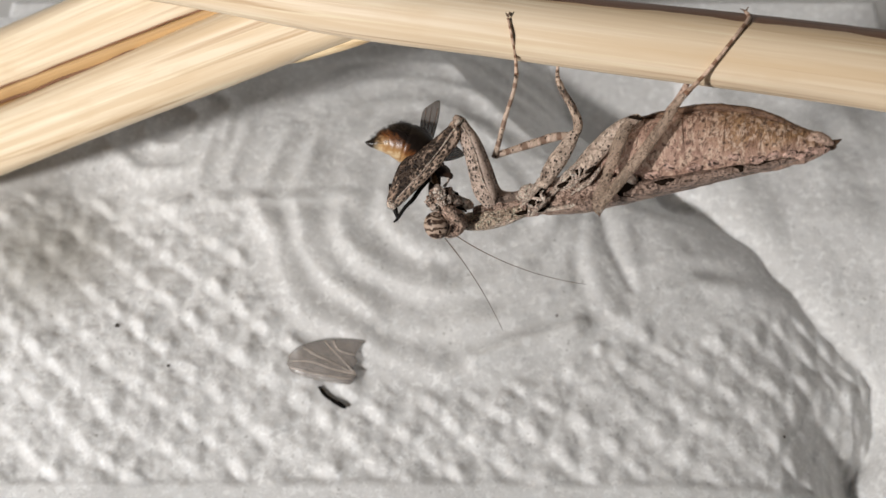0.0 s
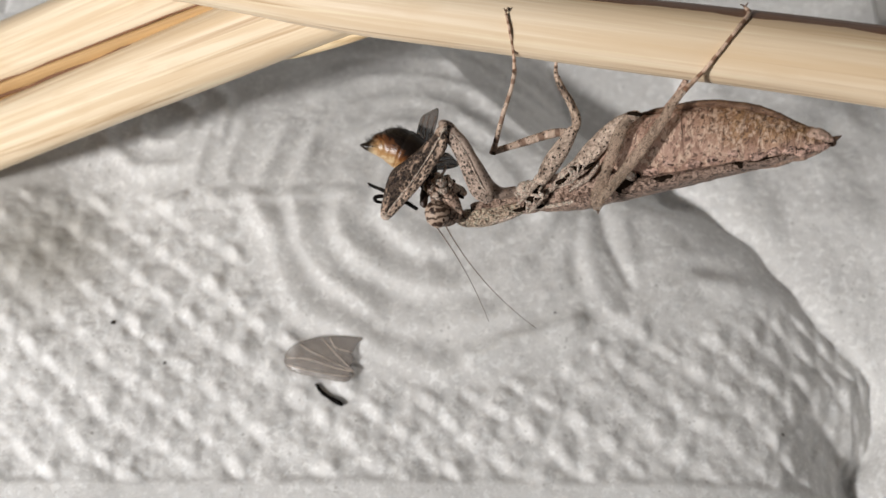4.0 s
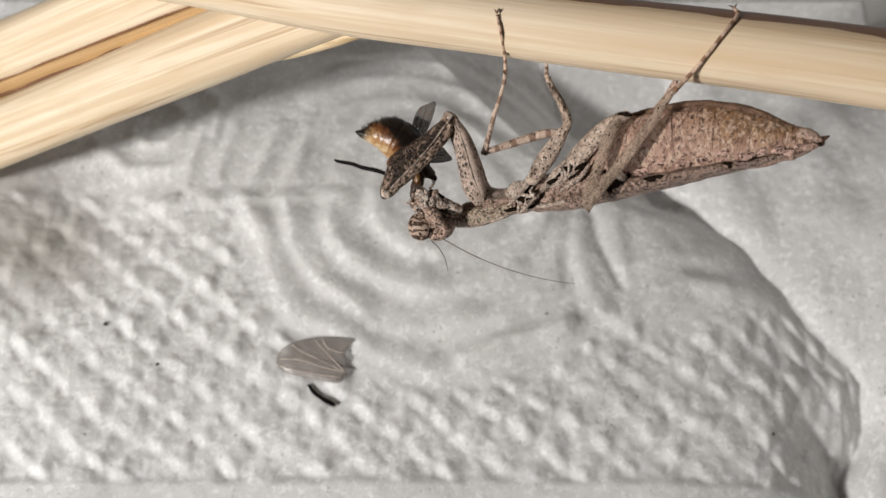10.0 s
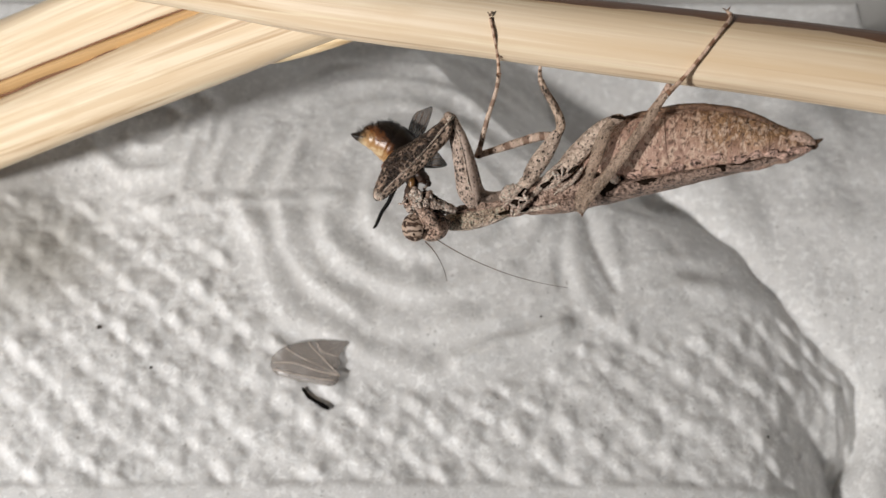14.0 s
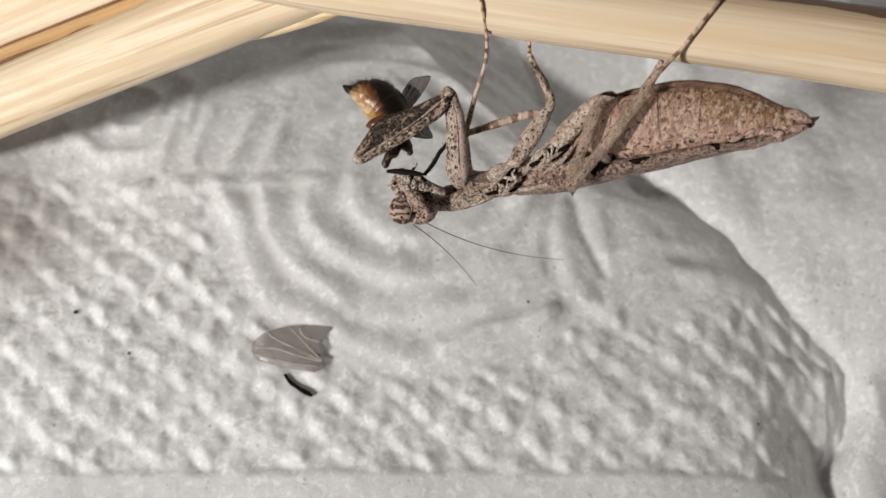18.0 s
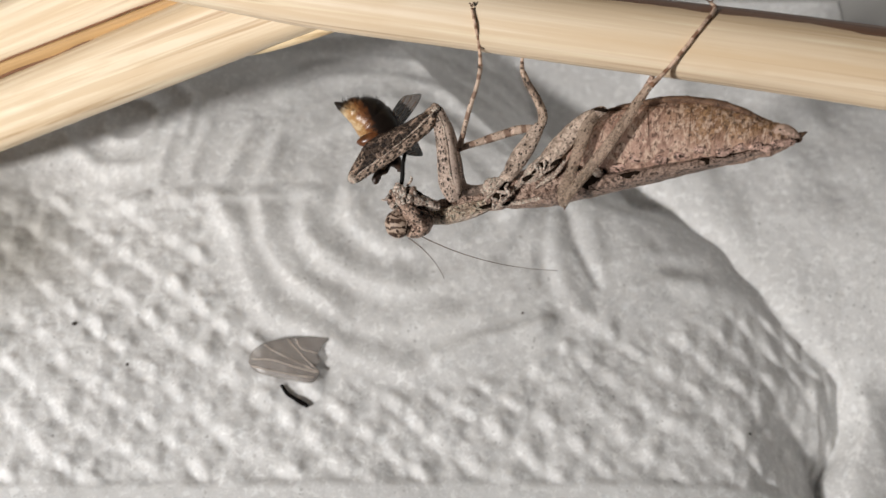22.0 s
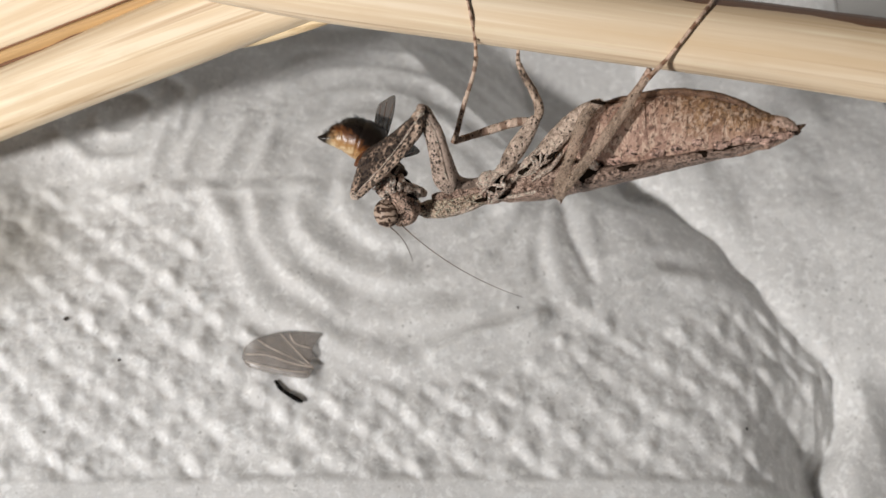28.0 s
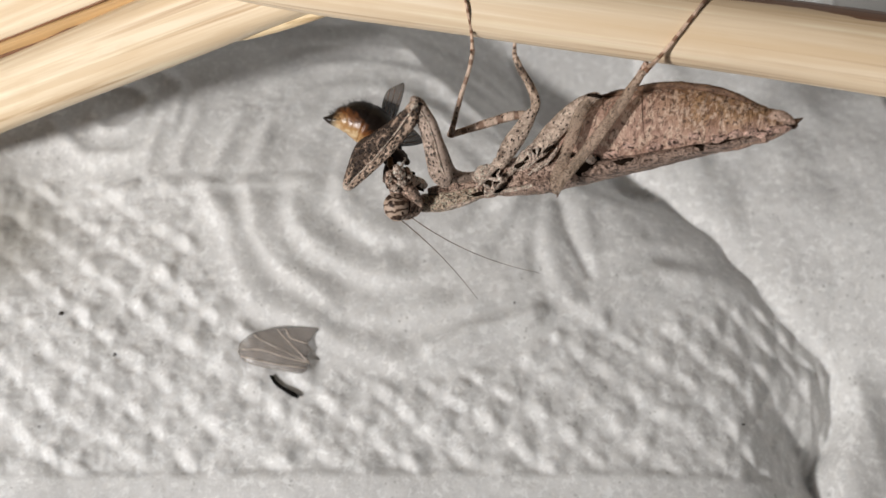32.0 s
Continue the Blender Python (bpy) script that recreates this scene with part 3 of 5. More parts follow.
def paper_height(x, y):
    sx, sy = x + 0.5 * value_noise(x, y, 7, 1), y + 0.5 * value_noise(x, y, 7, 3)
    wx, wy = sx + 0.34 * value_noise(x, y, 2.6, 2), sy + 0.34 * value_noise(x, y, 2.6, 4)
    r, tilted = octagon(sx, sy, *MEDALLION), octagon(sx, sy, *MEDALLION, 1.0)
    r = 0.6 * r + 0.4 * tilted
    below = smooth_step(sy, 9.2, 7.2)
    fold = fold_distance(x + 0.8 * value_noise(x, y, 5, 6), y + 0.5 * value_noise(x, y, 3, 16))
    near_fold = np.exp(np.minimum(fold, 0) / 4.6)
    wx = wx + 7.5 * near_fold
    # rows of quilted bumps, outside the ringed medallion
    u, v = (wx * 2.84 - wy * 2.10) / 10.92, (wx * 1.92 + wy * 2.43) / 10.92
    lean = 2 * math.pi * v + 0.6 * np.cos(2 * math.pi * v)
    bumps = (0.5 + 0.5 * np.cos(2 * math.pi * u)) * (0.5 + 0.5 * np.cos(lean))
    bumps = np.power(bumps, 0.85) * (0.92 + 0.5 * value_noise(x, y, 2.2, 5))
    quilt = 0.62 * bumps + 0.1 * (0.5 + 0.5 * np.cos(lean)) + 0.1 * value_noise(x, y, 0.75, 31) + 0.045 * value_noise(x, y, 0.38, 33)
    quilt *= 0.84 - 0.16 * smooth_step(x, 0, 16) - 0.3 * near_fold - 0.2 * smooth_step(x, -14, -30) * smooth_step(y, -8, 2)
    # the medallion: broad rounded rings below a straight seam
    rings = 0.6 * step_ridge(r - 6.2, 1.0, 2.0) + 0.68 * step_ridge(r - 10.2, 1.1, 2.1) + 0.62 * step_ridge(r - 14.1, 1.0, 2.0) + 0.66 * step_ridge(tilted - 17.4, 1.1, 1.7) + 0.25 * ridge(r - 2.2, 1.1)
    rings *= (1 + 0.35 * value_noise(x, y, 3.5, 21)) * (below + 0.45 * (1 - below)) * smooth_step(sx, 13.4, 11.8)
    seam = 0.34 * step_ridge(7.6 + 0.05 * (sx + 12) - sy, 0.7, 1.8) * smooth_step(sx, -9.5, -11.5) * smooth_step(sx, -32, -28)
    inside = smooth_step(r, 20.6, 19.2) * smooth_step(sx, 14.5, 12)
    # its neighbour beyond the seam, with its own rings, and the straight ribs between the two
    q = octagon(sx, sy, -27.6, 17.5)
    other = (0.42 * ridge(q - 2.6, 0.7) + 0.42 * ridge(q - 6.0, 0.9)) * smooth_step(sx, -20.5, -22.0)
    ribs = 0.0
    for at, wide in ((-23.6, 0.75), (-20.6, 0.8), (-16.6, 0.85), (-13.2, 0.95)):
        ribs = ribs + 0.26 * ridge(sx - at - 0.12 * (sy - 12), wide)
    ribs = ribs * smooth_step(sy, 8.6, 9.8) * smooth_step(sy, 19, 16)
    # the points of a star beside it
    star = (0.36 + 0.44 * smooth_step(sx, 15.5, 18.5) - 0.35 * smooth_step(sx, 24, 28)) * ridge(line_distance(sx, sy, STAR), 1.1)
    groove = line_distance(sx, sy, [(15.2, 6.6), (16.6, 2.4), (17.3, 0.3), (18.0, -1.6)])
    inner_star = 0.26 * ridge(line_distance(sx, sy, [(17.6, 5.0), (18.9, 0.3), (20.4, 0.4), (23.0, 2.2)]), 0.9) - 0.28 * ridge(groove, 0.55)
    inner_star = inner_star - 0.3 * np.exp(-(((sx - 24.8) / 1.9) ** 2 + ((sy - 1.0) / 0.8) ** 2))
    chan = smooth_step(sy + 0.33 * sx - 0.6 * np.maximum(sx - 21, 0), -0.6, 1.6) * smooth_step(sx, 9, 12)
    spur = smooth_step(np.abs((sx - 7.5) * 0.42 - (sy + 8.4) * 0.91), 2.2, 1.2) * smooth_step(sx, 1, 4) * smooth_step(sx, 18, 14)
    star = star + 0.5 * ridge(line_distance(sx, sy, [(3.0, -9.6), (12.8, -5.2)]), 0.8)
    top = smooth_step(sy, 7.6, 9.6)
    plain = np.clip(np.maximum.reduce([inside, chan, spur, top]), 0, 1)
    waves = 0.3 * ridge(np.mod(octagon(sx, sy, -3.0, 9.0) + 1.6, 3.6) - 1.8, 0.9) * smooth_step(sy, 13, 16) * smooth_step(sx, -14, -11)
    upper = smooth_step(fold, 0.8, -0.8)
    h = quilt * (1 - plain) + rings + seam + star + inner_star + waves + (other + ribs) * (1 - smooth_step(sx, -12, -10))
    # hem along the near edge
    hem = smooth_step(y, -19.8, -20.9)
    h = h * (1 - hem) + hem * 0.45
    h = h * upper
    h += 0.5 * value_noise(x, y, 14, 7) + 0.17 * value_noise(x, y, 3.2, 8) + 0.05 * value_noise(x, y, 1.1, 9) + 0.02 * value_noise(x, y, 0.5, 10)
    # the sheet rolls off into a crease and rises again as a smoother sheet
    low_end = smooth_step(y, -1, -9)
    left = -(3.7 + 2.4 * low_end) * np.exp(np.minimum(fold, 0) / (8.0 + 1.0 * low_end)) - (1.1 - 0.7 * low_end) * np.exp(np.minimum(fold, 0) / 2.4)
    right = -3.4 - 1.6 * low_end - 0.9 * (1 - 0.6 * low_end) * np.exp(-np.maximum(fold, 0) / 1.3) + 0.1 * np.clip(fold, 0, 12)
    turned = smooth_step(fold, -1.5 + 1.2 * low_end, 1.5 - 1.2 * low_end)
    h += left * (1 - turned) + right * turned
    low = 0.32 * value_noise(x, y * 0.35, 2.2, 11) + 0.4 * value_noise(x, y * 0.5, 5, 12)
    h += low * (1 - upper)
    # a lapped edge of the lower sheet at the near corner
    lap = smooth_step(fold, -0.1, 1.6) * smooth_step(y + 0.8 * value_noise(x, y, 4, 14), -8.5, -11.0)
    h += lap * 1.7
    h -= 3.5 * np.exp(-(((x - 37.4) / 4.8) ** 2 + ((y + 17.0) / 7.5) ** 2))
    h -= 0.62 * np.maximum(x - 38.6, 0) * smooth_step(y, -7, -12)
    # the far part sinks away
    sink = 0.0100 * np.maximum(y - 2, 0) ** 2 * (1 + 0.6 * smooth_step(x, -6, 8)) + 0.09 * np.maximum(y - 13, 0) * smooth_step(x, 0, 8) * smooth_step(x, 30, 22)
    h -= 9.0 * (1 - np.exp(-sink / 9.0))
    h -= 1.3 * np.maximum(y - 34 - 1.5 * value_noise(x, y, 9, 41), 0)
    # shallow hollows
    h -= 4.0 * np.exp(-(((x - 17.5) / 6.5) ** 2 + ((y - 24) / 6.5) ** 2))
    h -= 6.8 * np.clip((0.8 * x + 0.6 * y - 17.0) / 16.0, 0, 1) * smooth_step(y, 6, 11) * smooth_step(fold, 0.5, -2.0)
    h -= 1.6 * np.exp(-(((x + 32.5) / 6.5) ** 2 + ((y - 6.5) / 5.4) ** 2))
    return np.maximum(h, -13.4)


def paper_towel():
    xs, ys = np.arange(-58, 58.01, 0.14), np.arange(-34, 48.01, 0.14)
    gx, gy = np.meshgrid(xs, ys)
    h = paper_height(gx, gy)
    rim = np.minimum.reduce([gx + 58, 58 - gx, gy + 34, 48 - gy])
    h = h * smooth_step(rim, 0.0, 3.0) - 14.0 * smooth_step(rim, 6.0, 0.0)
    nx, ny = len(xs), len(ys)
    co = np.stack([gx, gy, h], -1).reshape(-1, 3) * MM
    i = np.arange(nx - 1)[None, :] + nx * np.arange(ny - 1)[:, None]
    quads = np.stack([i, i + 1, i + nx + 1, i + nx], -1).reshape(-1, 4)
    me = bpy.data.meshes.new("paper_towel")
    me.vertices.add(len(co))
    me.vertices.foreach_set("co", co.ravel())
    me.loops.add(quads.size)
    me.loops.foreach_set("vertex_index", quads.ravel())
    me.polygons.add(len(quads))
    me.polygons.foreach_set("loop_start", np.arange(len(quads)) * 4)
    me.polygons.foreach_set("use_smooth", np.ones(len(quads), bool))
    me.update(calc_edges=True)
    me.materials.append(PAPER)
    return tagged(new("paper_towel", me), "white embossed paper towel, crumpled and folded under the stem", "paper towel")


def height_at(x, y):
    return float(paper_height(np.array([x]), np.array([y]))[0])


def slab(name, lo, hi, mat, kind="structure"):
    x0, y0, z0 = lo
    x1, y1, z1 = hi
    v = [(x, y, z) for z in (z0, z1) for y in (y0, y1) for x in (x0, x1)]
    f = [(0, 2, 3, 1), (4, 5, 7, 6), (0, 1, 5, 4), (2, 6, 7, 3), (0, 4, 6, 2), (1, 3, 7, 5)]
    ob = put(name, v, f, mat, smooth=False)
    return tagged(ob, kind=kind)


tagged(slab("floor", (-400, -400, -25), (400, 400, -14.02), TABLE), "plain grey table board under the paper", "table")
tagged(slab("wall_east", (80, -60, -14), (84, 84, 55), WALLS), "plain pale side of the container", "wall")
tagged(slab("wall_north", (-84, 80, -14), (80, 84, 55), WALLS), "plain pale side of the container", "wall")
paper_towel()


# ---- stems
def stem_mesh(length, profile, wobble, seed, bend=lambda x: (0.0, 1.0)):
    """A stalk along x, from 0 to length; profile gives its outline at an angle."""
    n, sides = 90, 64
    verts, faces = [], []
    for i in range(n + 1):
        x = length * i / n
        for j in range(sides):
            a = 2 * math.pi * j / sides
            py, pz = profile(a)
            k = 1 + wobble * noise.noise(Vector((x * 0.05, math.cos(a) * 0.8 + seed, math.sin(a) * 0.8)))
            off, grow = bend(x)
            verts.append((x, py * k * grow + off, pz * k * grow))
    for i in range(n):
        for j in range(sides):
            k = (j + 1) % sides
            faces.append((i * sides + j, (i + 1) * sides + j, (i + 1) * sides + k, i * sides + k))
    faces.append(tuple(range(sides)))
    faces.append(tuple(n * sides + j for j in range(sides))[::-1])
    return verts, faces


def along_line(a, b):
    """The pose of a stalk that runs from a to b, its y axis up the picture plane."""
    a, b = Vector(a), Vector(b)
    x = (b - a).normalized()
    z = Vector((0, -math.sin(radians(TIP)), math.cos(radians(TIP))))
    y = z.cross(x).normalized()
    z = x.cross(y)
    m = Matrix((x, y, z)).transposed().to_4x4()
    return Matrix.Translation(a * MM) @ m, (b - a).length


def main_stem():
    a, b = Vector((-18.57, 5.53, 34.74)), Vector((25.63, -3.07, 36.03))
    d = (b - a).normalized()
    a, b = a - d * 30, b + d * ((79.9 - b.x) / d.x)
    m, length = along_line(a, b)
    span = 44.5

    def bend(x):
        f = min(max((x - 30) / span, -0.4), 1.3)
        return -0.5 * math.exp(-((x - 43.5) / 9) ** 2) - 0.2 * math.exp(-((x - 57) / 9) ** 2), 0.82 + 0.245 * f
    v, f = stem_mesh(length, lambda q: (2.33 * math.cos(q), 2.27 * math.sin(q)), 0.04, 3, bend)
    ob = thing("straw_stem", "smooth pale yellow straw stem lying across another", "stem", m)
    put("stalk", v, f, STRAW, ob)
    # a brown strip with a wavy edge, laid along one side
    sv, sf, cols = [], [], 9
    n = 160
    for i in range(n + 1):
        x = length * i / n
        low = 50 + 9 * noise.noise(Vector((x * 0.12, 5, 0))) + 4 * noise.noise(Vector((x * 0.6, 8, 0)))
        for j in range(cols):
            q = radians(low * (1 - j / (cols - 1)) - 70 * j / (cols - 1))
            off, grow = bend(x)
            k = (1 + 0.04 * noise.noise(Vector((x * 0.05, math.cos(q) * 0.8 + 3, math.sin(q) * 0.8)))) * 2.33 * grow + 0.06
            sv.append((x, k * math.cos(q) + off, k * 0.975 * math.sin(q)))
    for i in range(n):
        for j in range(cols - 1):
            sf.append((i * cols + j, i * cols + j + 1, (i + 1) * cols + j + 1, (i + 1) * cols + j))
    put("brown_side", sv, sf, BROWN_STRAW, ob, "brown strip along one side of the stalk")
    return ob


main_stem()


def split_stem():
    a, b = Vector((-38.90, 10.24, 12.50)), Vector((-7.48, 8.69, 31.29))
    d = (b - a).normalized()
    a, b = a - d * (a.z - 4.5) / d.z, b + d * 12
    m, length = along_line(a, b)
    ob = thing("split_stem", "thick pale straw stem split lengthwise along a brown groove", "stem", m)

    def half(cy, ry, rz, lift):
        return lambda q: (cy + ry * math.cos(q), lift + rz * math.sin(q) * (1 - 0.12 * math.cos(3 * q)))
    v, f = stem_mesh(length, half(3.15, 2.75, 2.4, 0.0), 0.05, 11)
    put("upper_half", v, f, SPLIT, ob)
    v, f = stem_mesh(length, half(-2.9, 2.75, 2.4, 0.2), 0.05, 17, lambda x: (0.033 * (min(max(x, 8), 48) - 29), 1.0))
    put("lower_half", v, f, SPLIT, ob)
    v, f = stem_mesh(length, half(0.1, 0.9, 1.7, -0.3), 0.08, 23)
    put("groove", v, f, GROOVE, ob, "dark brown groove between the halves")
    for side, lift, wide, seed in ((0.7, 1.3, 0.08, 3), (-0.52, 1.36, 0.13, 7)):
        crack = [(length * k / 24, side + 0.16 * noise.noise(Vector((k * 0.7, seed, 0))), lift, wide * (1 + 0.8 * noise.noise(Vector((k * 0.9, 9, seed)))), 0.12) for k in range(25)]
        tube("crack", crack, BROWN_STRAW, ob, "thin dark crack along the groove", steps=4, sides=10)
    back = m.inverted()
    pts = [back @ (Vector(p) * MM) / MM for p in ((-13.53, 5.49, 23.76), (-10.95, 5.06, 25.34), (-7.79, 4.61, 27.46), (-4.93, 4.11, 29.56), (-2.70, 3.89, 31.24))]
    pts = [p + Vector((0, 0.42, 0)) for p in pts]
    tube("peeled_fibre", [(*p, r, 0.5) for p, r in zip(pts, (0.08, 0.45, 0.6, 0.6, 0.6))], GOLDEN, ob, "golden fibre peeling off the edge", steps=6, sides=12)
    return ob


split_stem()

# ---- scraps on the paper
def torn_wing():
    outline = [(-13.89, -9.91), (-13.74, -9.00), (-12.88, -8.19), (-11.38, -7.70), (-9.36, -7.48), (-7.07, -7.59), (-7.40, -8.24), (-7.83, -9.11), (-7.60, -9.70), (-7.94, -10.29), (-7.66, -10.92), (-8.28, -11.82), (-9.93, -11.61), (-11.95, -11.19), (-13.34, -10.66)]
    top = max(height_at(x, y) for x, y in outline) + 0.05
    cx, cy = outline[0]
    ob = thing("torn_wing", "torn translucent brownish fly wing lying on the paper towel", "insect wing", Matrix.Translation((cx * MM, cy * MM, top * MM)))
    fine = spline(outline + outline[:1], 4)[:-1]
    thick("membrane", [(x - cx, y - cy, 0) for x, y in fine], CLEAR, ob, 0.03, bow=0.25)
    for pts in ([(-7.66, -10.92), (-9.74, -10.45), (-11.78, -9.75), (-13.55, -9.64)], [(-7.66, -10.92), (-9.76, -9.91), (-11.57, -9.00), (-12.62, -8.24)], [(-7.66, -10.92), (-9.02, -9.54), (-9.92, -8.57), (-10.62, -7.70)],
                [(-8.10, -11.35), (-9.96, -11.13), (-11.98, -10.71), (-13.56, -10.29)], [(-7.83, -9.11), (-9.31, -8.68), (-9.86, -7.70)]):
        tube("vein", [(x - cx, y - cy, 0.1 + 0.12 * math.sin(math.pi * k / (len(pts) - 1)), 0.05, 0.05) for k, (x, y) in enumerate(pts)], VEIN, ob, sides=8)
    return ob


torn_wing()


def dropped_leg():
    pts = [(-10.97, -11.87), (-10.44, -12.60), (-9.72, -13.13), (-9.01, -13.54), (-8.55, -13.80)]
    cx, cy = pts[0]
    top = sum(height_at(x, y) for x, y in pts) / len(pts)
    ob = thing("dropped_leg", "short black bent piece of a fly's leg on the paper towel", "insect leg", Matrix.Translation((cx * MM, cy * MM, (top + 0.12) * MM)))
    tube("femur", [(x - cx, y - cy, 0.1, r, r) for (x, y), r in zip(pts[:3], (0.13, 0.17, 0.17))], SOOT, ob, sides=10)
    tube("tibia", [(x - cx, y - cy, 0.1, r, r) for (x, y), r in zip(pts[2:], (0.18, 0.22, 0.14))], SOOT, ob, sides=10)
    return ob


dropped_leg()
for k, (x, y, r) in enumerate(((*(-29.63, -6.01), 0.22), (*(-24.56, -9.84), 0.16), (*(10.43, -4.89), 0.12), (*(30.44, -15.61), 0.15))):
    ob = tagged(blob("dirt_speck", (0, 0, 0), (r, r * 0.8, r * 0.5), SPECK, None, turn=40 * k, rough=0.4, n=6), "tiny dark speck of dirt on the paper towel", "dirt", "dirt specks on the paper")
    ob.location = (x * MM, y * MM, (height_at(x, y) + r * 0.3) * MM)

# ---- the mantis
ORIGIN = (8.29, -7.89, 28.03)
mantis = thing("praying_mantis", "mottled brown mantis hanging from the stem and feeding on a fly", "mantis", pose(*[c * MM for c in ORIGIN], TIP, 0, 0))

BODY = [(*(2.36, 0.91, 0.10), 1.1, 1.1), (*(3.80, 2.29, 0.70), 2.0, 1.9), (*(5.57, 2.64, 1.20), 2.5, 2.2), (*(7.62, 2.96, 2.00), 2.55, 2.3), (*(9.61, 3.17, 3.00), 2.42, 2.2), (*(11.54, 3.14, 4.00), 2.02, 1.95),
        (*(13.11, 2.96, 4.80), 1.6, 1.6), (*(14.21, 2.84, 5.30), 1.15, 1.25), (*(14.97, 2.84, 5.70), 0.85, 0.95), (*(15.46, 2.86, 5.90), 0.6, 0.65)]
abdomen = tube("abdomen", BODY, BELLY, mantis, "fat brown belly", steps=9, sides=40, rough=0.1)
ribs = spline(BODY, 12)
cuts = [10, 24, 38, 52, 65, 77, 88, 98, 108]
for a, b in zip(cuts, cuts[1:]):
    piece = ribs[a:b + 2].copy()
    grow = np.linspace(0.005, 0.05, len(piece))
    piece[:, 3] += grow
    piece[:, 4] += grow
    tube("segment", piece, BELLY, abdomen, steps=2, sides=40, rough=0.13, seed=a)
for k in range(13):
    f = k / 12
    q = ribs[int(16 + 88 * f)]
    blob("flank_wart", (q[0], q[1] - (0.5 + 0.1 * math.sin(k * 2.3)) * q[3], q[2] + 0.86 * q[4] + 0.05), (0.7 - 0.3 * f, 0.36 - 0.14 * f, 0.2), FLANK, abdomen, "dark-blotched wart along the flank", turn=12, rough=0.3, n=9)
tube("cleft", [(*(3.48, -0.11, 2.20), 0.12, 0.1), (*(4.49, 0.27, 2.80), 0.16, 0.12), (*(6.84, 0.79, 3.90), 0.12, 0.1), (*(9.44, 1.23, 4.85), 0.15, 0.12), (*(11.75, 1.70, 5.80), 0.11, 0.1), (*(14.34, 2.36, 6.30), 0.06, 0.06)], CREVICE, abdomen, "dark cleft between belly and wing case", steps=14, sides=12, rough=0.24, seed=51)
tube("belly_rim", [(*(4.63, 4.91, 1.60), 0.14, 0.3), (*(6.23, 5.15, 2.40), 0.26, 0.6), (*(8.46, 5.42, 3.20), 0.3, 0.8), (*(10.45, 5.25, 4.00), 0.3, 0.8), (*(12.37, 4.67, 4.90), 0.32, 0.8), (*(13.93, 3.81, 5.60), 0.2, 0.4)], RIM, abdomen, "dark brown rim of the belly", steps=8, sides=14, rough=0.1, seed=52)
blob("flank_spot", (4.10, 0.85, 2.90), (0.34, 0.34, 0.25), PALPS, abdomen, "pale round spot in a dark patch", rough=0.3, n=8)
blob("flank_patch", (3.95, 0.55, 2.45), (0.95, 0.78, 0.45), CREVICE, abdomen, "black patch behind the hind leg", turn=20, rough=0.3, n=10)
tube("tail_plate", [(*(14.47, 3.07, 5.90), 0.45, 0.6), (*(15.01, 3.19, 6.10), 0.5, 0.6), (*(15.57, 2.97, 6.20), 0.36, 0.4), (*(15.99, 2.83, 6.20), 0.12, 0.2)], TAN, mantis, steps=6, sides=16, rough=0.1)
tube("forewing", [(*(-0.50, -1.01, -0.70), 0.3, 0.9), (*(1.53, -0.58, 0.00), 0.6, 1.3), (*(4.43, 0.22, 1.00), 0.75, 1.9), (*(7.25, 0.76, 2.00), 0.65, 2.1), (*(10.24, 1.33, 3.40), 0.5, 1.9), (*(12.78, 1.78, 4.70), 0.35, 1.4), (*(14.64, 2.17, 5.60), 0.2, 0.8), (*(15.39, 2.42, 6.00), 0.1, 0.3)],
     BACK, mantis, "dark grey-brown wing case along the back", steps=8, sides=24, rough=0.12, seed=4)
for k, (dx, dy) in enumerate(((34, -6), (30, 4))):
    tube("cercus", [(*(15.39, 2.85, 6.00), 0.3, 0.3), ((15.92, 2.88, 6.00)[0] + k * 0.1, (15.92, 2.88, 6.00)[1] - 0.15 * k, 6.1, 0.26, 0.24), ((16.56, 3.16, 6.00)[0] - 0.3 * k, (16.56, 3.16, 6.00)[1] - 0.45 * k, 6.1, 0.04, 0.04)], RIM, mantis, sides=8)
tube("thorax", [(*(-2.76, -0.74, -1.60), 0.75, 0.8), (*(-1.43, -0.21, -1.20), 1.15, 1.2), (*(0.09, 0.04, -0.80), 1.3, 1.4), (*(1.57, 0.40, -0.30), 1.5, 1.5), (*(3.23, 1.02, 0.20), 1.7, 1.6), (*(4.50, 1.49, 0.60), 1.6, 1.5)], THORAX, mantis, steps=6, sides=28, rough=0.22, seed=9)
tube("pronotum", [(*(-7.18, -1.74, -2.40), 0.35, 0.4), (*(-6.47, -1.75, -2.30), 0.62, 0.65), (*(-5.29, -1.63, -2.10), 0.72, 0.8), (*(-3.93, -1.36, -1.80), 0.62, 0.7), (*(-2.76, -1.02, -1.60), 0.5, 0.6), (*(-1.80, -0.75, -1.40), 0.4, 0.5)], SHIELD, mantis, "speckled tan neck shield", steps=7, sides=24, rough=0.08, seed=2)
tube("throat", [(*(-6.16, -1.04, -2.00), 0.3, 0.4), (*(-4.71, -0.74, -1.80), 0.42, 0.5), (*(-3.15, -0.35, -1.60), 0.45, 0.5), (*(-2.01, 0.45, -1.20), 0.5, 0.6)], THORAX, mantis, steps=5, sides=16, rough=0.12, seed=21)
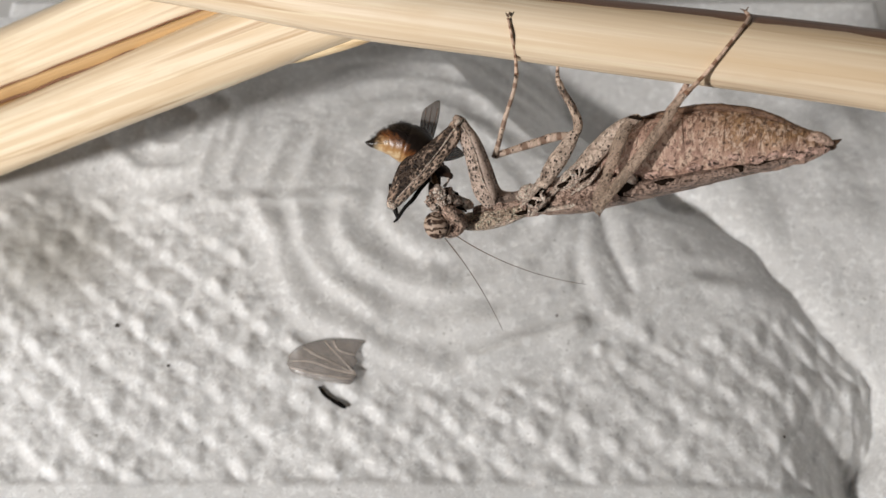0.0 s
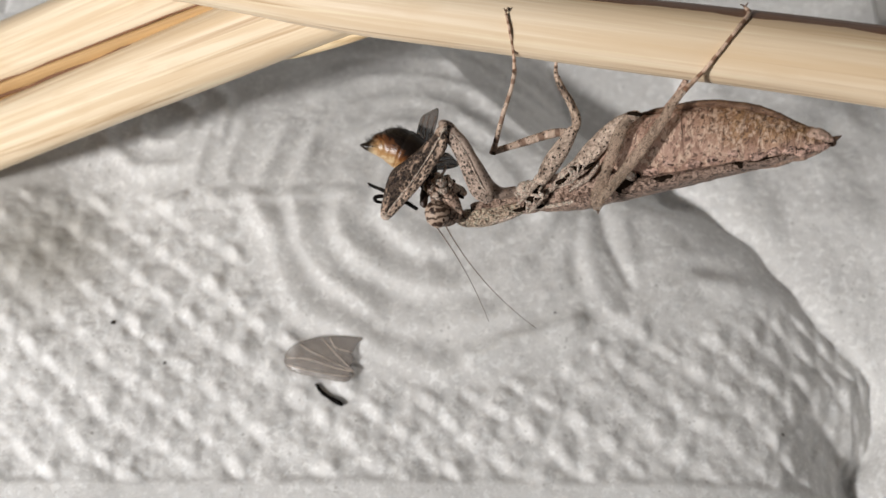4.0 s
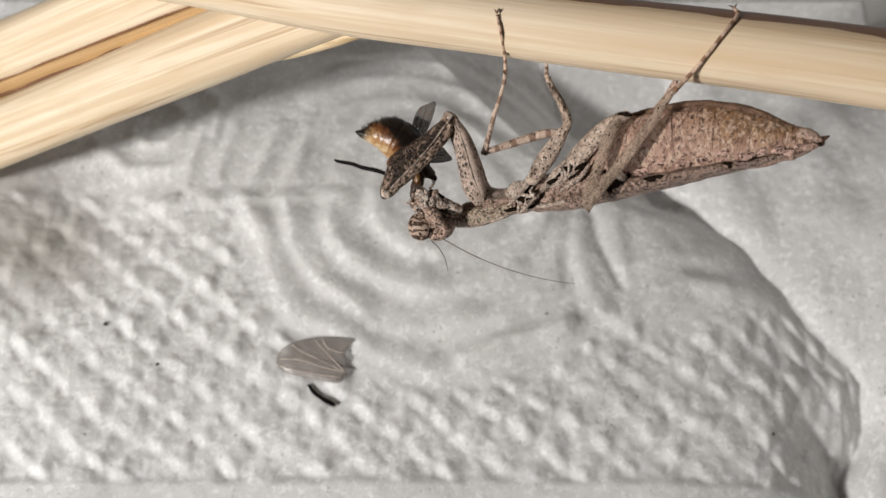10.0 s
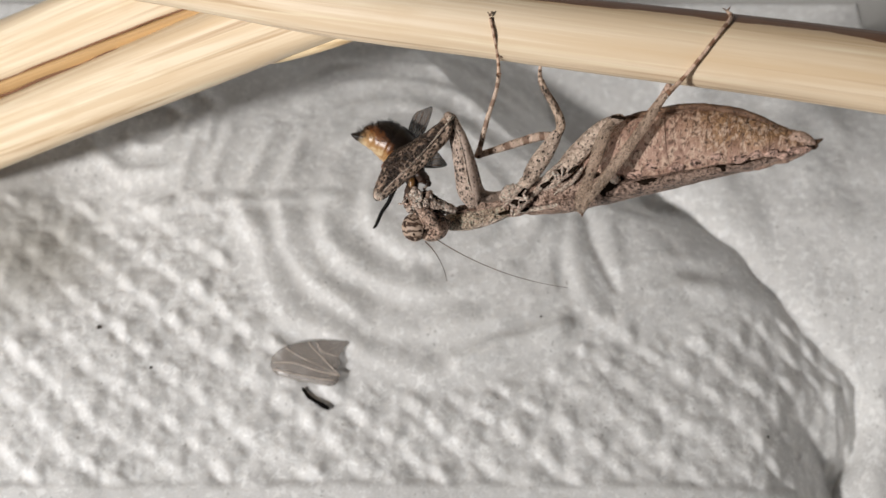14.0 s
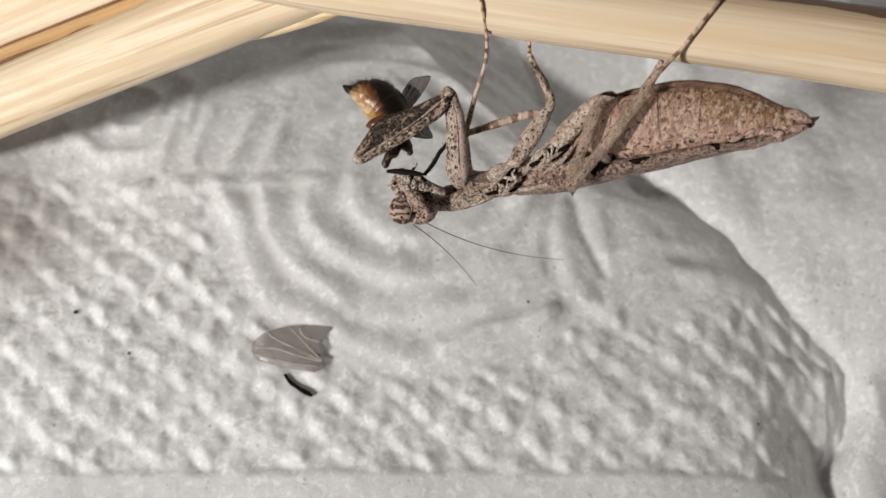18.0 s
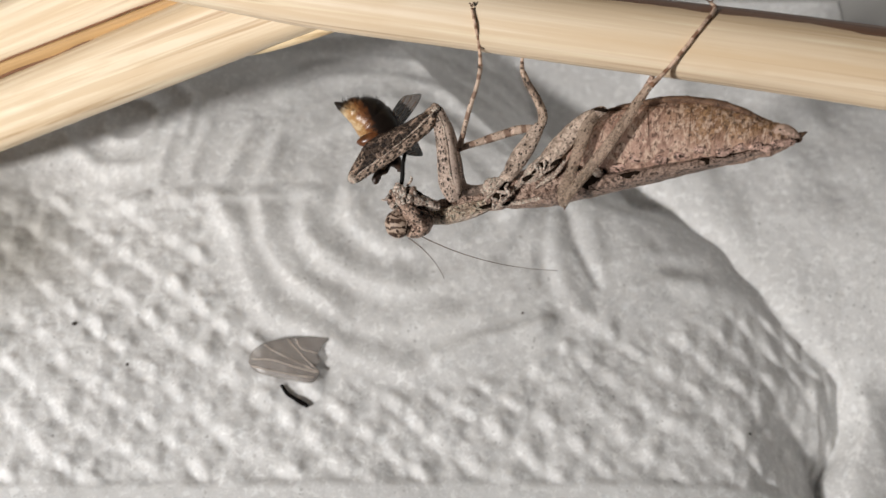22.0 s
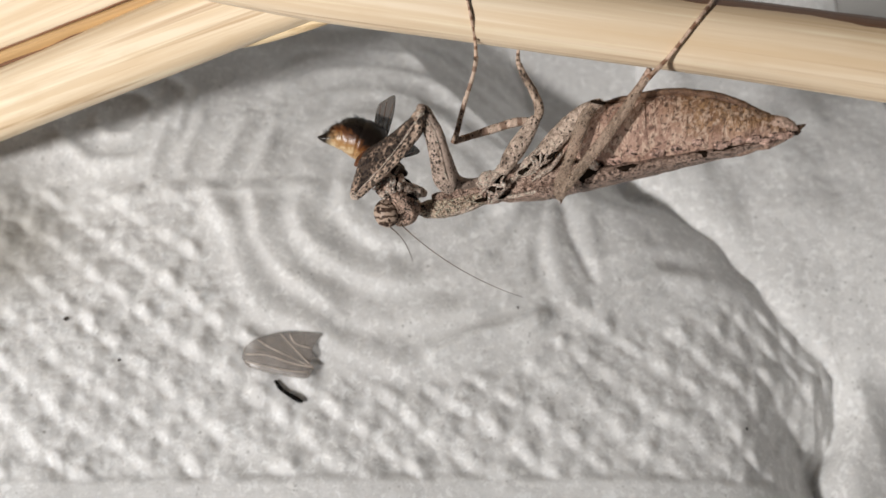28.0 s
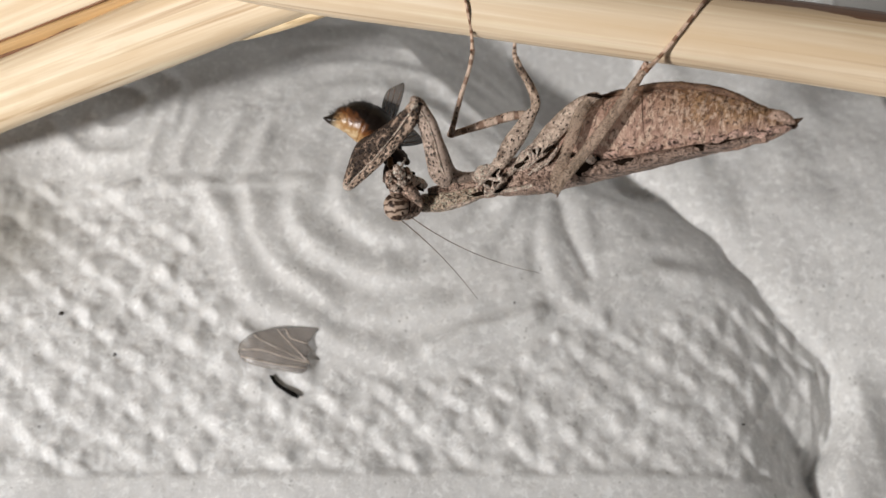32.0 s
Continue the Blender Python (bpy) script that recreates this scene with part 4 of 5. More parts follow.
for a, b, r in (((-3.23, -0.25, -0.40), (-1.92, 0.58, 0.00), 0.42), ((-2.09, 0.01, -0.20), (-1.25, 1.14, 0.20), 0.36), ((-0.62, 0.36, 0.40), (1.02, 1.46, 1.00), 0.45), ((0.34, 0.74, 0.40), (1.78, 2.22, 1.00), 0.4)):
    mid = [(p + q) / 2 for p, q in zip(a, b)]
    tube("side_plate", [(*a, 0.2, 0.2), (mid[0], mid[1], mid[2] - 0.12, 1.4 * r, 0.45), (*b, 0.24, 0.2)], PLATE, mantis, "pale wrinkled plate between the leg bases", steps=6, sides=14, rough=0.16, seed=r * 90)

for rows in ([(-2.27, -1.25, -0.40), (-0.43, -0.90, 0.40), (1.75, -0.55, 1.20)], [(-6.2, -2.2, -1.9), (-4.6, -2.0, -1.5), (-2.9, -1.5, -0.9)]):
    tube("ridge", [(*rows[0], 0.05, 0.06), (*rows[1], 0.15, 0.14), (*rows[2], 0.06, 0.06)], PLATE, mantis, "pale ridge of the chest", steps=7, sides=10, rough=0.1, seed=rows[0][0])
for c, r, turn in (((-2.01, -0.20, 0.20), (0.8, 0.2, 0.3), 48), ((0.69, 1.41, 1.30), (0.85, 0.24, 0.35), 38), ((-0.16, 0.68, 0.80), (0.5, 0.17, 0.3), 25), ((2.55, 1.12, 2.20), (0.45, 0.18, 0.3), 0), ((-2.83, -1.20, -0.70), (0.55, 0.13, 0.25), 10), ((-1.61, -1.04, 0.00), (0.5, 0.1, 0.25), 12), ((1.47, 1.59, 1.90), (0.5, 0.14, 0.3), 40)):
    blob("fissure", c, r, CREVICE, mantis, "black fissure between plates", turn=turn, rough=0.35, n=9)
for a, b, r in (((-1.26, -0.28, 0.30), (-0.09, 0.99, 0.80), 0.2), ((-2.37, -0.65, -0.10), (-1.49, 0.32, 0.40), 0.16), ((0.27, -0.05, 1.00), (1.55, 0.94, 1.60), 0.2), ((1.25, 0.48, 1.60), (2.07, 1.72, 2.20), 0.16)):
    mid = [(p + q) / 2 + 0.1 for p, q in zip(a, b)]
    tube("fold", [(*a, 0.06, 0.1), (*mid, r, 0.24), (*b, 0.07, 0.1)], PLATE, mantis, "pale fold of skin", steps=6, sides=12, rough=0.12, seed=a[0])
tube("shoulder_web", [(*(-5.5, 0.75, -0.1), 0.3, 0.3), (*(-4.95, 0.2, -0.1), 0.5, 0.45), (*(-4.25, -0.1, -0.3), 0.42, 0.4), (*(-3.4, -0.05, -0.5), 0.3, 0.32), (*(-2.5, 0.3, -0.6), 0.2, 0.25)], INNER, mantis, "smooth taupe web behind the foreleg", steps=7, sides=18, rough=0.04, seed=66)


def leg(segments, label=""):
    for name, rows, mat in segments:
        rows = [(*r[:3], 0.88 * r[3], 0.88 * r[4]) for r in rows]
        tube(name, rows, mat, mantis, label, steps=6, sides=14, rough=0.035, seed=len(rows))


blob("knee_cap", (4.15, 4.76, 3.75), (0.5, 0.13, 0.4), CREVICE, mantis, "near-black cap of the hind knee", turn=-8, rough=0.15, n=10)
# wrinkled sockets: a dark gap crossed by pale crumpled folds
crumple = random.Random(12)
for cx, cy, cz, turn in ((-2.13, -0.53, 0.75, 44), (0.76, 1.49, 1.8, 34)):
    ca, sa = math.cos(radians(turn)), math.sin(radians(turn))
    blob("socket", (cx, cy, cz), (0.72, 0.22, 0.26), CREVICE, mantis, "black gap at the root of a leg", turn=turn, rough=0.35, n=10)
    for k in range(5):
        at, tilt = -0.66 + 0.32 * k + crumple.uniform(-0.08, 0.08), crumple.uniform(-0.3, 0.5)
        wide, low, high = crumple.uniform(0.09, 0.17), crumple.uniform(-0.42, -0.2), crumple.uniform(0.12, 0.4)
        p = [(cx + (at + d * tilt) * ca - w * sa, cy + (at + d * tilt) * sa + w * ca, cz + lift) for d, w, lift in ((-1, low, 0.08), (0.2, 0.5 * (low + high), 0.2), (1, high, 0.08))]
        tube("fold", [(*p[0], 0.07, 0.07), (*p[1], wide, 0.12), (*p[2], 0.06, 0.06)], PALPS, mantis, "pale crumpled fold of skin", steps=6, sides=12, rough=0.16, seed=k + turn)
    for w in (-0.44, 0.44):
        p = [(cx + d * ca - w * sa, cy + d * sa + w * ca, cz + lift) for d, lift in ((-1.0, -0.15), (0.1, 0.1), (0.95, -0.05))]
        tube("ridge", [(*p[0], 0.06, 0.1), (*p[1], 0.13, 0.16), (*p[2], 0.05, 0.1)], PLATE, mantis, "pale ridge of the chest", steps=6, sides=10, rough=0.14, seed=w + turn)
# middle leg on the near side
leg([("middle_coxa", [(*(-1.55, 0.55, 0.40), 0.4, 0.4), (*(-1.2, 1.3, 0.70), 0.6, 0.5), (*(-0.72, 2.1, 0.95), 0.7, 0.5), (*(-0.1, 3.05, 1.20), 0.6, 0.44), (*(0.32, 3.75, 1.40), 0.48, 0.4), (*(0.5, 4.1, 1.45), 0.36, 0.34)], JOINT),
     ("middle_tibia", [(*(0.41, 3.70, 1.40), 0.3, 0.3), (*(0.69, 4.54, 1.60), 0.36, 0.34), (*(0.31, 5.63, 1.90), 0.32, 0.3), (*(-0.31, 6.61, 2.10), 0.27, 0.26), (*(-0.70, 7.40, 2.30), 0.22, 0.22)], LIMB),
     ("middle_tarsus", [(*(-0.70, 7.29, 2.30), 0.18, 0.18), (*(-0.77, 7.81, 2.30), 0.15, 0.15), (*(-0.70, 8.55, 2.30), 0.1, 0.1), (*(-0.55, 9.00, 2.30), 0.05, 0.05)], RINGED)])
# middle leg on the far side
leg([("middle_femur", [(*(0.44, 4.01, 0.20), 0.25, 0.25), (*(-0.59, 3.94, 0.10), 0.34, 0.32), (*(-1.92, 3.57, 0.00), 0.33, 0.3), (*(-3.45, 3.07, 0.00), 0.28, 0.26), (*(-4.60, 2.72, 0.00), 0.25, 0.25)], RINGED),
     ("middle_tibia", [(*(-4.76, 2.57, 0.00), 0.28, 0.28), (*(-4.52, 3.59, 0.60), 0.2, 0.2), (*(-4.11, 5.19, 1.50), 0.18, 0.18), (*(-3.67, 6.59, 2.20), 0.16, 0.16), (*(-3.45, 7.80, 2.80), 0.16, 0.16)], RINGED),
     ("middle_tarsus", [(*(-3.49, 7.73, 2.80), 0.15, 0.15), (*(-3.60, 8.81, 3.40), 0.12, 0.12), (*(-3.90, 9.85, 4.65), 0.11, 0.11), (*(-4.17, 10.97, 4.95), 0.09, 0.09)], TARSUS)])
# hind leg on the near side
leg([("hind_coxa", [(*(0.27, 0.97, 1.00), 0.45, 0.45), (*(0.98, 1.75, 1.60), 0.66, 0.5), (*(1.95, 2.9, 2.30), 0.72, 0.5), (*(3.0, 4.02, 3.00), 0.58, 0.45), (*(3.6, 4.45, 3.30), 0.46, 0.4), (*(4.2, 4.72, 3.60), 0.36, 0.34), (*(4.5, 4.7, 3.6), 0.2, 0.2)], JOINT),
     ("hind_femur", [(*(3.98, 4.74, 3.50), 0.34, 0.3), (*(3.4, 3.88, 3.50), 0.46, 0.34), (*(2.82, 2.41, 3.50), 0.48, 0.32), (*(2.24, 0.74, 3.50), 0.42, 0.32), (*(1.88, -0.44, 3.60), 0.58, 0.4), (*(1.78, -1.1, 3.6), 0.42, 0.3), (*(1.83, -1.4, 3.6), 0.2, 0.2)], HIND),
     ("hind_tibia", [(*(1.85, -0.85, 4.00), 0.32, 0.3), (*(3.1, 0.74, 4.35), 0.42, 0.3), (*(4.62, 2.7, 4.75), 0.42, 0.3), (*(5.8, 4.44, 5.05), 0.38, 0.28), (*(6.58, 5.64, 5.25), 0.28, 0.25), (*(7.05, 6.17, 5.7), 0.2, 0.2)], HIND),
     ("hind_tarsus", [(*(6.9, 6.02, 5.70), 0.19, 0.19), (*(8.0, 7.12, 5.75), 0.14, 0.14), (*(8.92, 8.33, 6.50), 0.14, 0.14), (*(9.91, 9.63, 6.70), 0.14, 0.14), (*(10.84, 10.75, 6.00), 0.17, 0.17), (*(10.78, 11.35, 5.20), 0.08, 0.08)], TARSUS)])
tube("hind_femur", [(*(4.16, 2.26, -2.00), 0.4, 0.4), (*(6.22, 4.28, -2.50), 0.4, 0.4), (*(8.01, 6.46, -2.50), 0.32, 0.32), (*(8.36, 7.55, -0.50), 0.2, 0.2)], TAN, mantis)

for (x, y, z), way in (((-4.17, 11.03, 5.00), 70), ((-4.17, 11.03, 5.00), 120), ((10.78, 11.35, 5.20), 150), ((10.82, 11.33, 5.30), 60), ((-0.56, 8.91, 2.40), 60), ((-3.52, 8.90, 3.30), -40), ((-3.64, 7.68, 2.90), -60), ((7.0, 6.1, 5.80), 20), ((1.74, -1.3, 3.6), -70), ((1.89, -1.34, 3.6), -110)):
    ca, sa = math.cos(radians(way)), math.sin(radians(way))
    tube("claw", [(x, y, z, 0.06, 0.06), (x + 0.2 * ca, y + 0.2 * sa, z + 0.06, 0.045, 0.045), (x + 0.36 * ca, y + 0.3 * sa, z, 0.012, 0.012)], RIM, mantis, "tiny brown claw", steps=3, sides=6)

# ---- parts of the mantis that move: arm, head, feelers
SHOULDER = (-5.39, -0.52, 0.50)
KNEE = (-7.45, 4.89, 0.50)
FAR_SHOULDER, FAR_KNEE = (-4.89, -0.33, -2.20), (-7.01, 5.26, -2.70)
CHIN = (-8.38, -2.34, -1.00)
arm_upper = tube("fore_coxa", [(*(-4.92, -0.66, 0.20), 0.5, 0.4), (*(-5.47, 0.17, 0.50), 0.72, 0.5), (*(-5.85, 1.30, 0.70), 0.66, 0.5), (*(-6.24, 2.62, 0.80), 0.58, 0.48), (*(-6.69, 3.96, 0.70), 0.54, 0.42), (*(-7.1, 4.75, 0.50), 0.5, 0.4), (*(-7.35, 5.12, 0.50), 0.34, 0.32), (*(-7.5, 5.3, 0.5), 0.15, 0.15)], COXA, mantis, "pale dotted upper foreleg", SHOULDER, steps=6, sides=20, rough=0.04)
tube("inner_face", [(*(-4.86, -0.29, 0.50), 0.2, 0.2), (*(-5.09, 0.31, 0.68), 0.4, 0.42), (*(-5.48, 1.44, 0.85), 0.4, 0.42), (*(-5.90, 2.76, 0.95), 0.34, 0.4), (*(-6.39, 4.02, 0.85), 0.3, 0.36), (*(-7.03, 4.76, 0.65), 0.2, 0.2)], INNER, arm_upper, "plain tan inner face", SHOULDER, steps=6, sides=16, rough=0.04, seed=61)
tube("ridge", [(*(-5.10, -0.08, 0.95), 0.03, 0.04), (*(-5.45, 0.51, 1.10), 0.07, 0.07), (*(-5.80, 1.49, 1.24), 0.07, 0.07), (*(-6.14, 2.69, 1.30), 0.07, 0.07), (*(-6.59, 3.91, 1.15), 0.06, 0.06), (*(-7.11, 4.69, 0.95), 0.03, 0.03)], PLATE, arm_upper, "pale ridge between the two faces", SHOULDER, steps=6, sides=10, rough=0.03, seed=62)
FOREARM = [(s, 0.5 * (o + i), 0.5 * (o - i), d) for s, o, i, d in ((-0.04, 0.15, -0.2, 0.2), (0.04, 0.34, -0.55, 0.36), (0.155, 0.46, -0.82, 0.42), (0.33, 0.7, -0.86, 0.48), (0.5, 1.05, -0.8, 0.52), (0.61, 1.34, -0.72, 0.54), (0.7, 1.26, -0.6, 0.52), (0.81, 1.0, -0.5, 0.48), (0.91, 0.74, -0.44, 0.42), (0.99, 0.5, -0.3, 0.32), (1.03, 0.2, -0.1, 0.15))]


def limb_rows(a, b, rows, z=0.0):
    """Rows of a limb from a to b: share of the length, shift to its outer side, half height, half depth."""
    a, b = Vector(a), Vector(b)
    d = b - a
    n = Vector((d.y, -d.x, 0)).normalized()
    return [(*(a + d * s + n * off + Vector((0, 0, z))), half, deep) for s, off, half, deep in rows]


ELBOW, WRIST = (-7.2, 5.0, 0.7), (-11.72, -0.7, 0.9)
arm_fore = tube("fore_femur", limb_rows(ELBOW, WRIST, FOREARM), ARM, mantis, "dark freckled grasping foreleg", KNEE, steps=6, sides=22, rough=0.05, seed=5)
tube("fore_tibia", limb_rows(ELBOW, WRIST, [(0.05, -0.2, 0.18, 0.2), (0.16, -0.5, 0.3, 0.26), (0.35, -0.54, 0.32, 0.28), (0.55, -0.5, 0.3, 0.28), (0.75, -0.34, 0.26, 0.24), (0.9, -0.2, 0.24, 0.22), (1.0, -0.05, 0.12, 0.12)], 0.3), SHIN, arm_fore, "paler folded shin", KNEE, steps=6, sides=16, rough=0.05, seed=8)
tube("ridge", limb_rows(ELBOW, WRIST, [(0.03, -0.05, 0.03, 0.04), (0.12, -0.12, 0.09, 0.1), (0.35, -0.18, 0.06, 0.08), (0.6, -0.17, 0.07, 0.08), (0.85, -0.02, 0.05, 0.07), (0.95, 0.05, 0.03, 0.03)], 0.48), PLATE, arm_fore, "pale ridge above the folded shin", KNEE, steps=8, sides=10, rough=0.09, seed=63)
blob("wrist", tuple(Vector(WRIST) + Vector((0.02, 0.12, 0.2))), (0.32, 0.36, 0.3), PLATE, arm_fore, "pale knob at the tip", KNEE, turn=50, rough=0.15, n=10)
blob("trochanter", tuple(Vector(ELBOW) + Vector((-0.3, -0.26, -0.05))), (0.66, 0.36, 0.4), SHIN, arm_fore, "rounded brown joint cap", KNEE, turn=48, rough=0.08, n=14)
blob("elbow", tuple(Vector(ELBOW) + Vector((-0.05, -0.05, 0.28))), (0.3, 0.2, 0.22), PLATE, arm_fore, "pale joint", KNEE, turn=40, rough=0.25, n=10)
for k in range(6):
    p = np.array((-11.28, 0.22, 1.00)) * (1 - k / 6) + np.array((-8.25, 3.09, 1.00)) * (k / 6)
    tube("spine", [(p[0] + 0.15, p[1] - 0.2, 0.9, 0.1, 0.1), (p[0] + 0.35, p[1] - 0.42, 0.9, 0.05, 0.05), (p[0] + 0.42, p[1] - 0.62, 0.85, 0.012, 0.012)], HEADSKIN, arm_fore, "", KNEE, steps=3, sides=6)
far_upper = tube("fore_coxa", [(*(-2.98, -0.16, -2.40), 0.3, 0.35), (*(-4.02, -0.17, -2.20), 0.4, 0.4), (*(-4.82, 0.49, -2.00), 0.5, 0.42), (*(-5.38, 2.05, -1.80), 0.48, 0.42), (*(-6.08, 3.84, -2.00), 0.42, 0.36), (*(-6.93, 5.26, -2.70), 0.3, 0.3)], BACK, mantis, "", FAR_SHOULDER, steps=6, sides=16)
far_fore = tube("fore_femur", [(*(-7.01, 5.26, -2.70), 0.3, 0.3), (*(-8.05, 4.11, -2.70), 0.5, 0.42), (*(-9.56, 2.64, -2.70), 0.7, 0.5), (*(-10.75, 1.21, -2.70), 0.55, 0.42), (*(-11.39, 0.25, -2.70), 0.25, 0.25)], ARM, mantis, "", FAR_KNEE, steps=6, sides=16)

head = blob("head", (-7.76, -2.34, -1.00), (1.12, 1.0, 1.0), HEADSKIN, mantis, "mottled brown triangular head", CHIN, turn=10, rough=0.1, n=20)
tube("face", [(*(-8.18, -2.39, -0.60), 0.75, 0.8), (*(-8.38, -1.62, -0.50), 0.72, 0.75), (*(-8.64, -0.85, -0.50), 0.55, 0.6), (*(-8.91, -0.28, -0.50), 0.38, 0.45), (*(-9.10, 0.11, -0.50), 0.2, 0.25)], HEADSKIN, head, "", CHIN, steps=6, sides=20, rough=0.1, seed=31)
blob("eye", (-8.99, -2.39, -0.40), (0.88, 0.95, 0.8), EYESKIN, head, "large banded brown eye", CHIN, turn=15, rough=0.03, n=18)
blob("eye", (-8.2, -2.32, -1.75), (0.8, 0.74, 0.6), EYESKIN, head, "large banded brown eye", CHIN, turn=15, n=14)
tube("neck", [(*(-7.68, -2.33, -1.40), 0.5, 0.5), (*(-7.09, -2.01, -1.80), 0.42, 0.45), (*(-6.50, -1.84, -2.20), 0.4, 0.4)], PALPS, head, "wrinkled pale neck", CHIN, steps=8, sides=16, rings=5, ring_depth=0.14)
blob("crease", (-8.30, -2.28, -0.10), (0.1, 0.85, 0.35), CREVICE, head, "dark crease behind the eye", CHIN, turn=-12, n=10)
tube("jaw", [(*(-6.25, -1.3, -0.90), 0.26, 0.3), (*(-6.75, -1.1, -0.60), 0.4, 0.42), (*(-7.35, -0.92, -0.25), 0.42, 0.42), (*(-7.95, -0.7, 0.05), 0.36, 0.36), (*(-8.4, -0.5, 0.1), 0.2, 0.22)], PALPS, head, "pale ridged jaw", CHIN, steps=10, sides=20, rings=8, ring_depth=0.26, rough=0.12, seed=77)
tube("cheek", [(*(-7.3, -2.6, 0.0), 0.12, 0.15), (*(-7.75, -2.0, 0.15), 0.4, 0.35), (*(-8.15, -1.55, 0.3), 0.44, 0.36), (*(-8.6, -1.25, 0.3), 0.28, 0.28), (*(-8.9, -1.1, 0.2), 0.1, 0.1)], HEADSKIN, head, "smooth brown cheek plate", CHIN, steps=6, sides=16, rough=0.04, seed=78)
for x, y, z, rx, ry, rz, turn, skin in ((-9.42, -0.8, 0.0, 0.3, 0.42, 0.3, 20, HEADSKIN), (-9.1, -0.3, 0.25, 0.28, 0.4, 0.28, -20, PALPS), (-8.65, -0.3, 0.4, 0.26, 0.46, 0.26, 12, PALPS), (-8.25, -0.7, 0.35, 0.36, 0.32, 0.28, 0, PALPS), (-8.8, -0.9, 0.45, 0.38, 0.27, 0.26, -24, PALPS), (-8.1, -0.2, 0.1, 0.26, 0.3, 0.26, 30, HEADSKIN), (-9.2, -1.2, 0.25, 0.34, 0.27, 0.28, 8, PALPS), (-7.7, -0.35, -0.1, 0.35, 0.2, 0.26, -28, CREVICE)):
    blob("mouth_lobe", (x, y, z), (rx, ry, rz), skin, head, "pale wrinkled lobe of the mouth", CHIN, turn=turn, rough=0.42, n=12)
for k, (a, b, r, skin) in enumerate((((-9.02, -1.07, 0.00), (-9.55, -0.17, 0.30), 0.2, HEADSKIN), ((-8.60, -0.92, 0.20), (-9.02, 0.32, 0.40), 0.31, PALPS), ((-8.18, -1.07, 0.20), (-8.30, 0.00, 0.00), 0.24, HEADSKIN), ((-7.69, -1.22, 0.00), (-7.92, 0.08, -0.10), 0.32, PALPS), ((-6.83, -1.30, -1.00), (-7.88, -0.52, -0.20), 0.26, PALPS), ((-7.07, -1.73, -0.80), (-8.37, -0.92, 0.20), 0.24, HEADSKIN))):
    mid = [(p + q) / 2 + d for p, q, d in zip(a, b, ((-1) ** k * 0.14, 0.05, 0.15))]
    tube("mouthpart", [(*a, 0.2, 0.2), (*mid, r, r), (*b, 0.14 + 0.03 * (k % 3), 0.16)], skin, head, "pale segmented mouthpart", CHIN, steps=8, sides=12, rings=2 + k % 3, ring_depth=0.2, rough=0.14, seed=r * 50 + k)
for c, r, turn in (((-8.86, -0.55, 0.35), (0.5, 0.09, 0.2), -105), ((-8.41, -0.55, 0.35), (0.5, 0.1, 0.2), -105), ((-7.95, -0.77, 0.20), (0.45, 0.1, 0.2), -100), ((-7.38, -1.37, 0.00), (0.55, 0.1, 0.2), -28), ((-9.52, -0.76, -0.10), (0.4, 0.12, 0.2), -100), ((-6.92, -0.73, -0.60), (0.5, 0.14, 0.25), -30)):
    blob("gap", c, r, CREVICE, head, "black gap between mouthparts", CHIN, turn=turn, rough=0.3, n=8)
for a, b, c in (((-9.28, -0.12, 0.20), (-9.81, -0.79, 0.60), (-10.07, -0.79, 0.60)), ((-8.37, 0.15, 0.00), (-8.07, 0.60, 0.20), (-8.18, 0.75, 0.20))):
    tube("palp", [(*a, 0.1, 0.1), (*b, 0.08, 0.08), (*c, 0.04, 0.04)], PALPS, head, "thin curved palp", CHIN, steps=6, sides=8)

FEELER_A, FEELER_B = (-7.53, -3.12, -0.40), (-8.18, -3.35, -0.40)


def feeler(origin, length, droop):
    rows = []
    for k in range(9):
        s = k / 8
        rows.append((origin[0] + length * s, origin[1] + droop * (s - s * s) * -4 * 0.5, origin[2] + 0.5 * s, 0.04 - 0.024 * s, 0.04 - 0.024 * s))
    return tube("antenna", rows, HAIR, mantis, "long thin beaded antenna", origin, steps=8, sides=6, rings=40, ring_depth=0.3)


feeler_a = feeler(FEELER_A, 9.6, 1.1)
feeler_b = feeler(FEELER_B, 7.4, -0.5)

# ---- the fly
TAIL = (-13.23, 3.45, 0.00)
fly = thing("dead_fly", "half-eaten fly with an amber abdomen, held by the mantis", "fly", Matrix.Identity(4))
tube("abdomen", [(-0.35, -0.02, 0, 0.1, 0.1), (-0.05, 0.04, 0, 0.24, 0.2), (0.3, 0.16, 0, 0.4, 0.36), (0.85, 0.46, 0, 0.86, 0.75), (1.6, 0.76, 0, 1.22, 1.05), (2.4, 0.86, 0, 1.38, 1.15), (3.1, 0.72, 0, 1.3, 1.05), (3.7, 0.4, 0, 0.95, 0.8), (4.1, 0.2, 0, 0.5, 0.5)], AMBER, fly, "glossy amber abdomen with a dark back", steps=8, sides=32, rough=0.1, rings=5, ring_depth=0.06)
tube("thorax", [(2.5, 0.95, -0.35, 0.85, 0.75), (3.2, 0.65, -0.3, 1.1, 0.95), (3.9, 0.35, -0.5, 1.05, 0.9), (4.4, -0.1, -0.7, 0.85, 0.8), (4.75, -0.6, -0.8, 0.55, 0.55), (4.8, -1.0, -0.8, 0.3, 0.3)], BLACK, fly, "black bristly thorax", steps=6, sides=20, rough=0.2, seed=13)
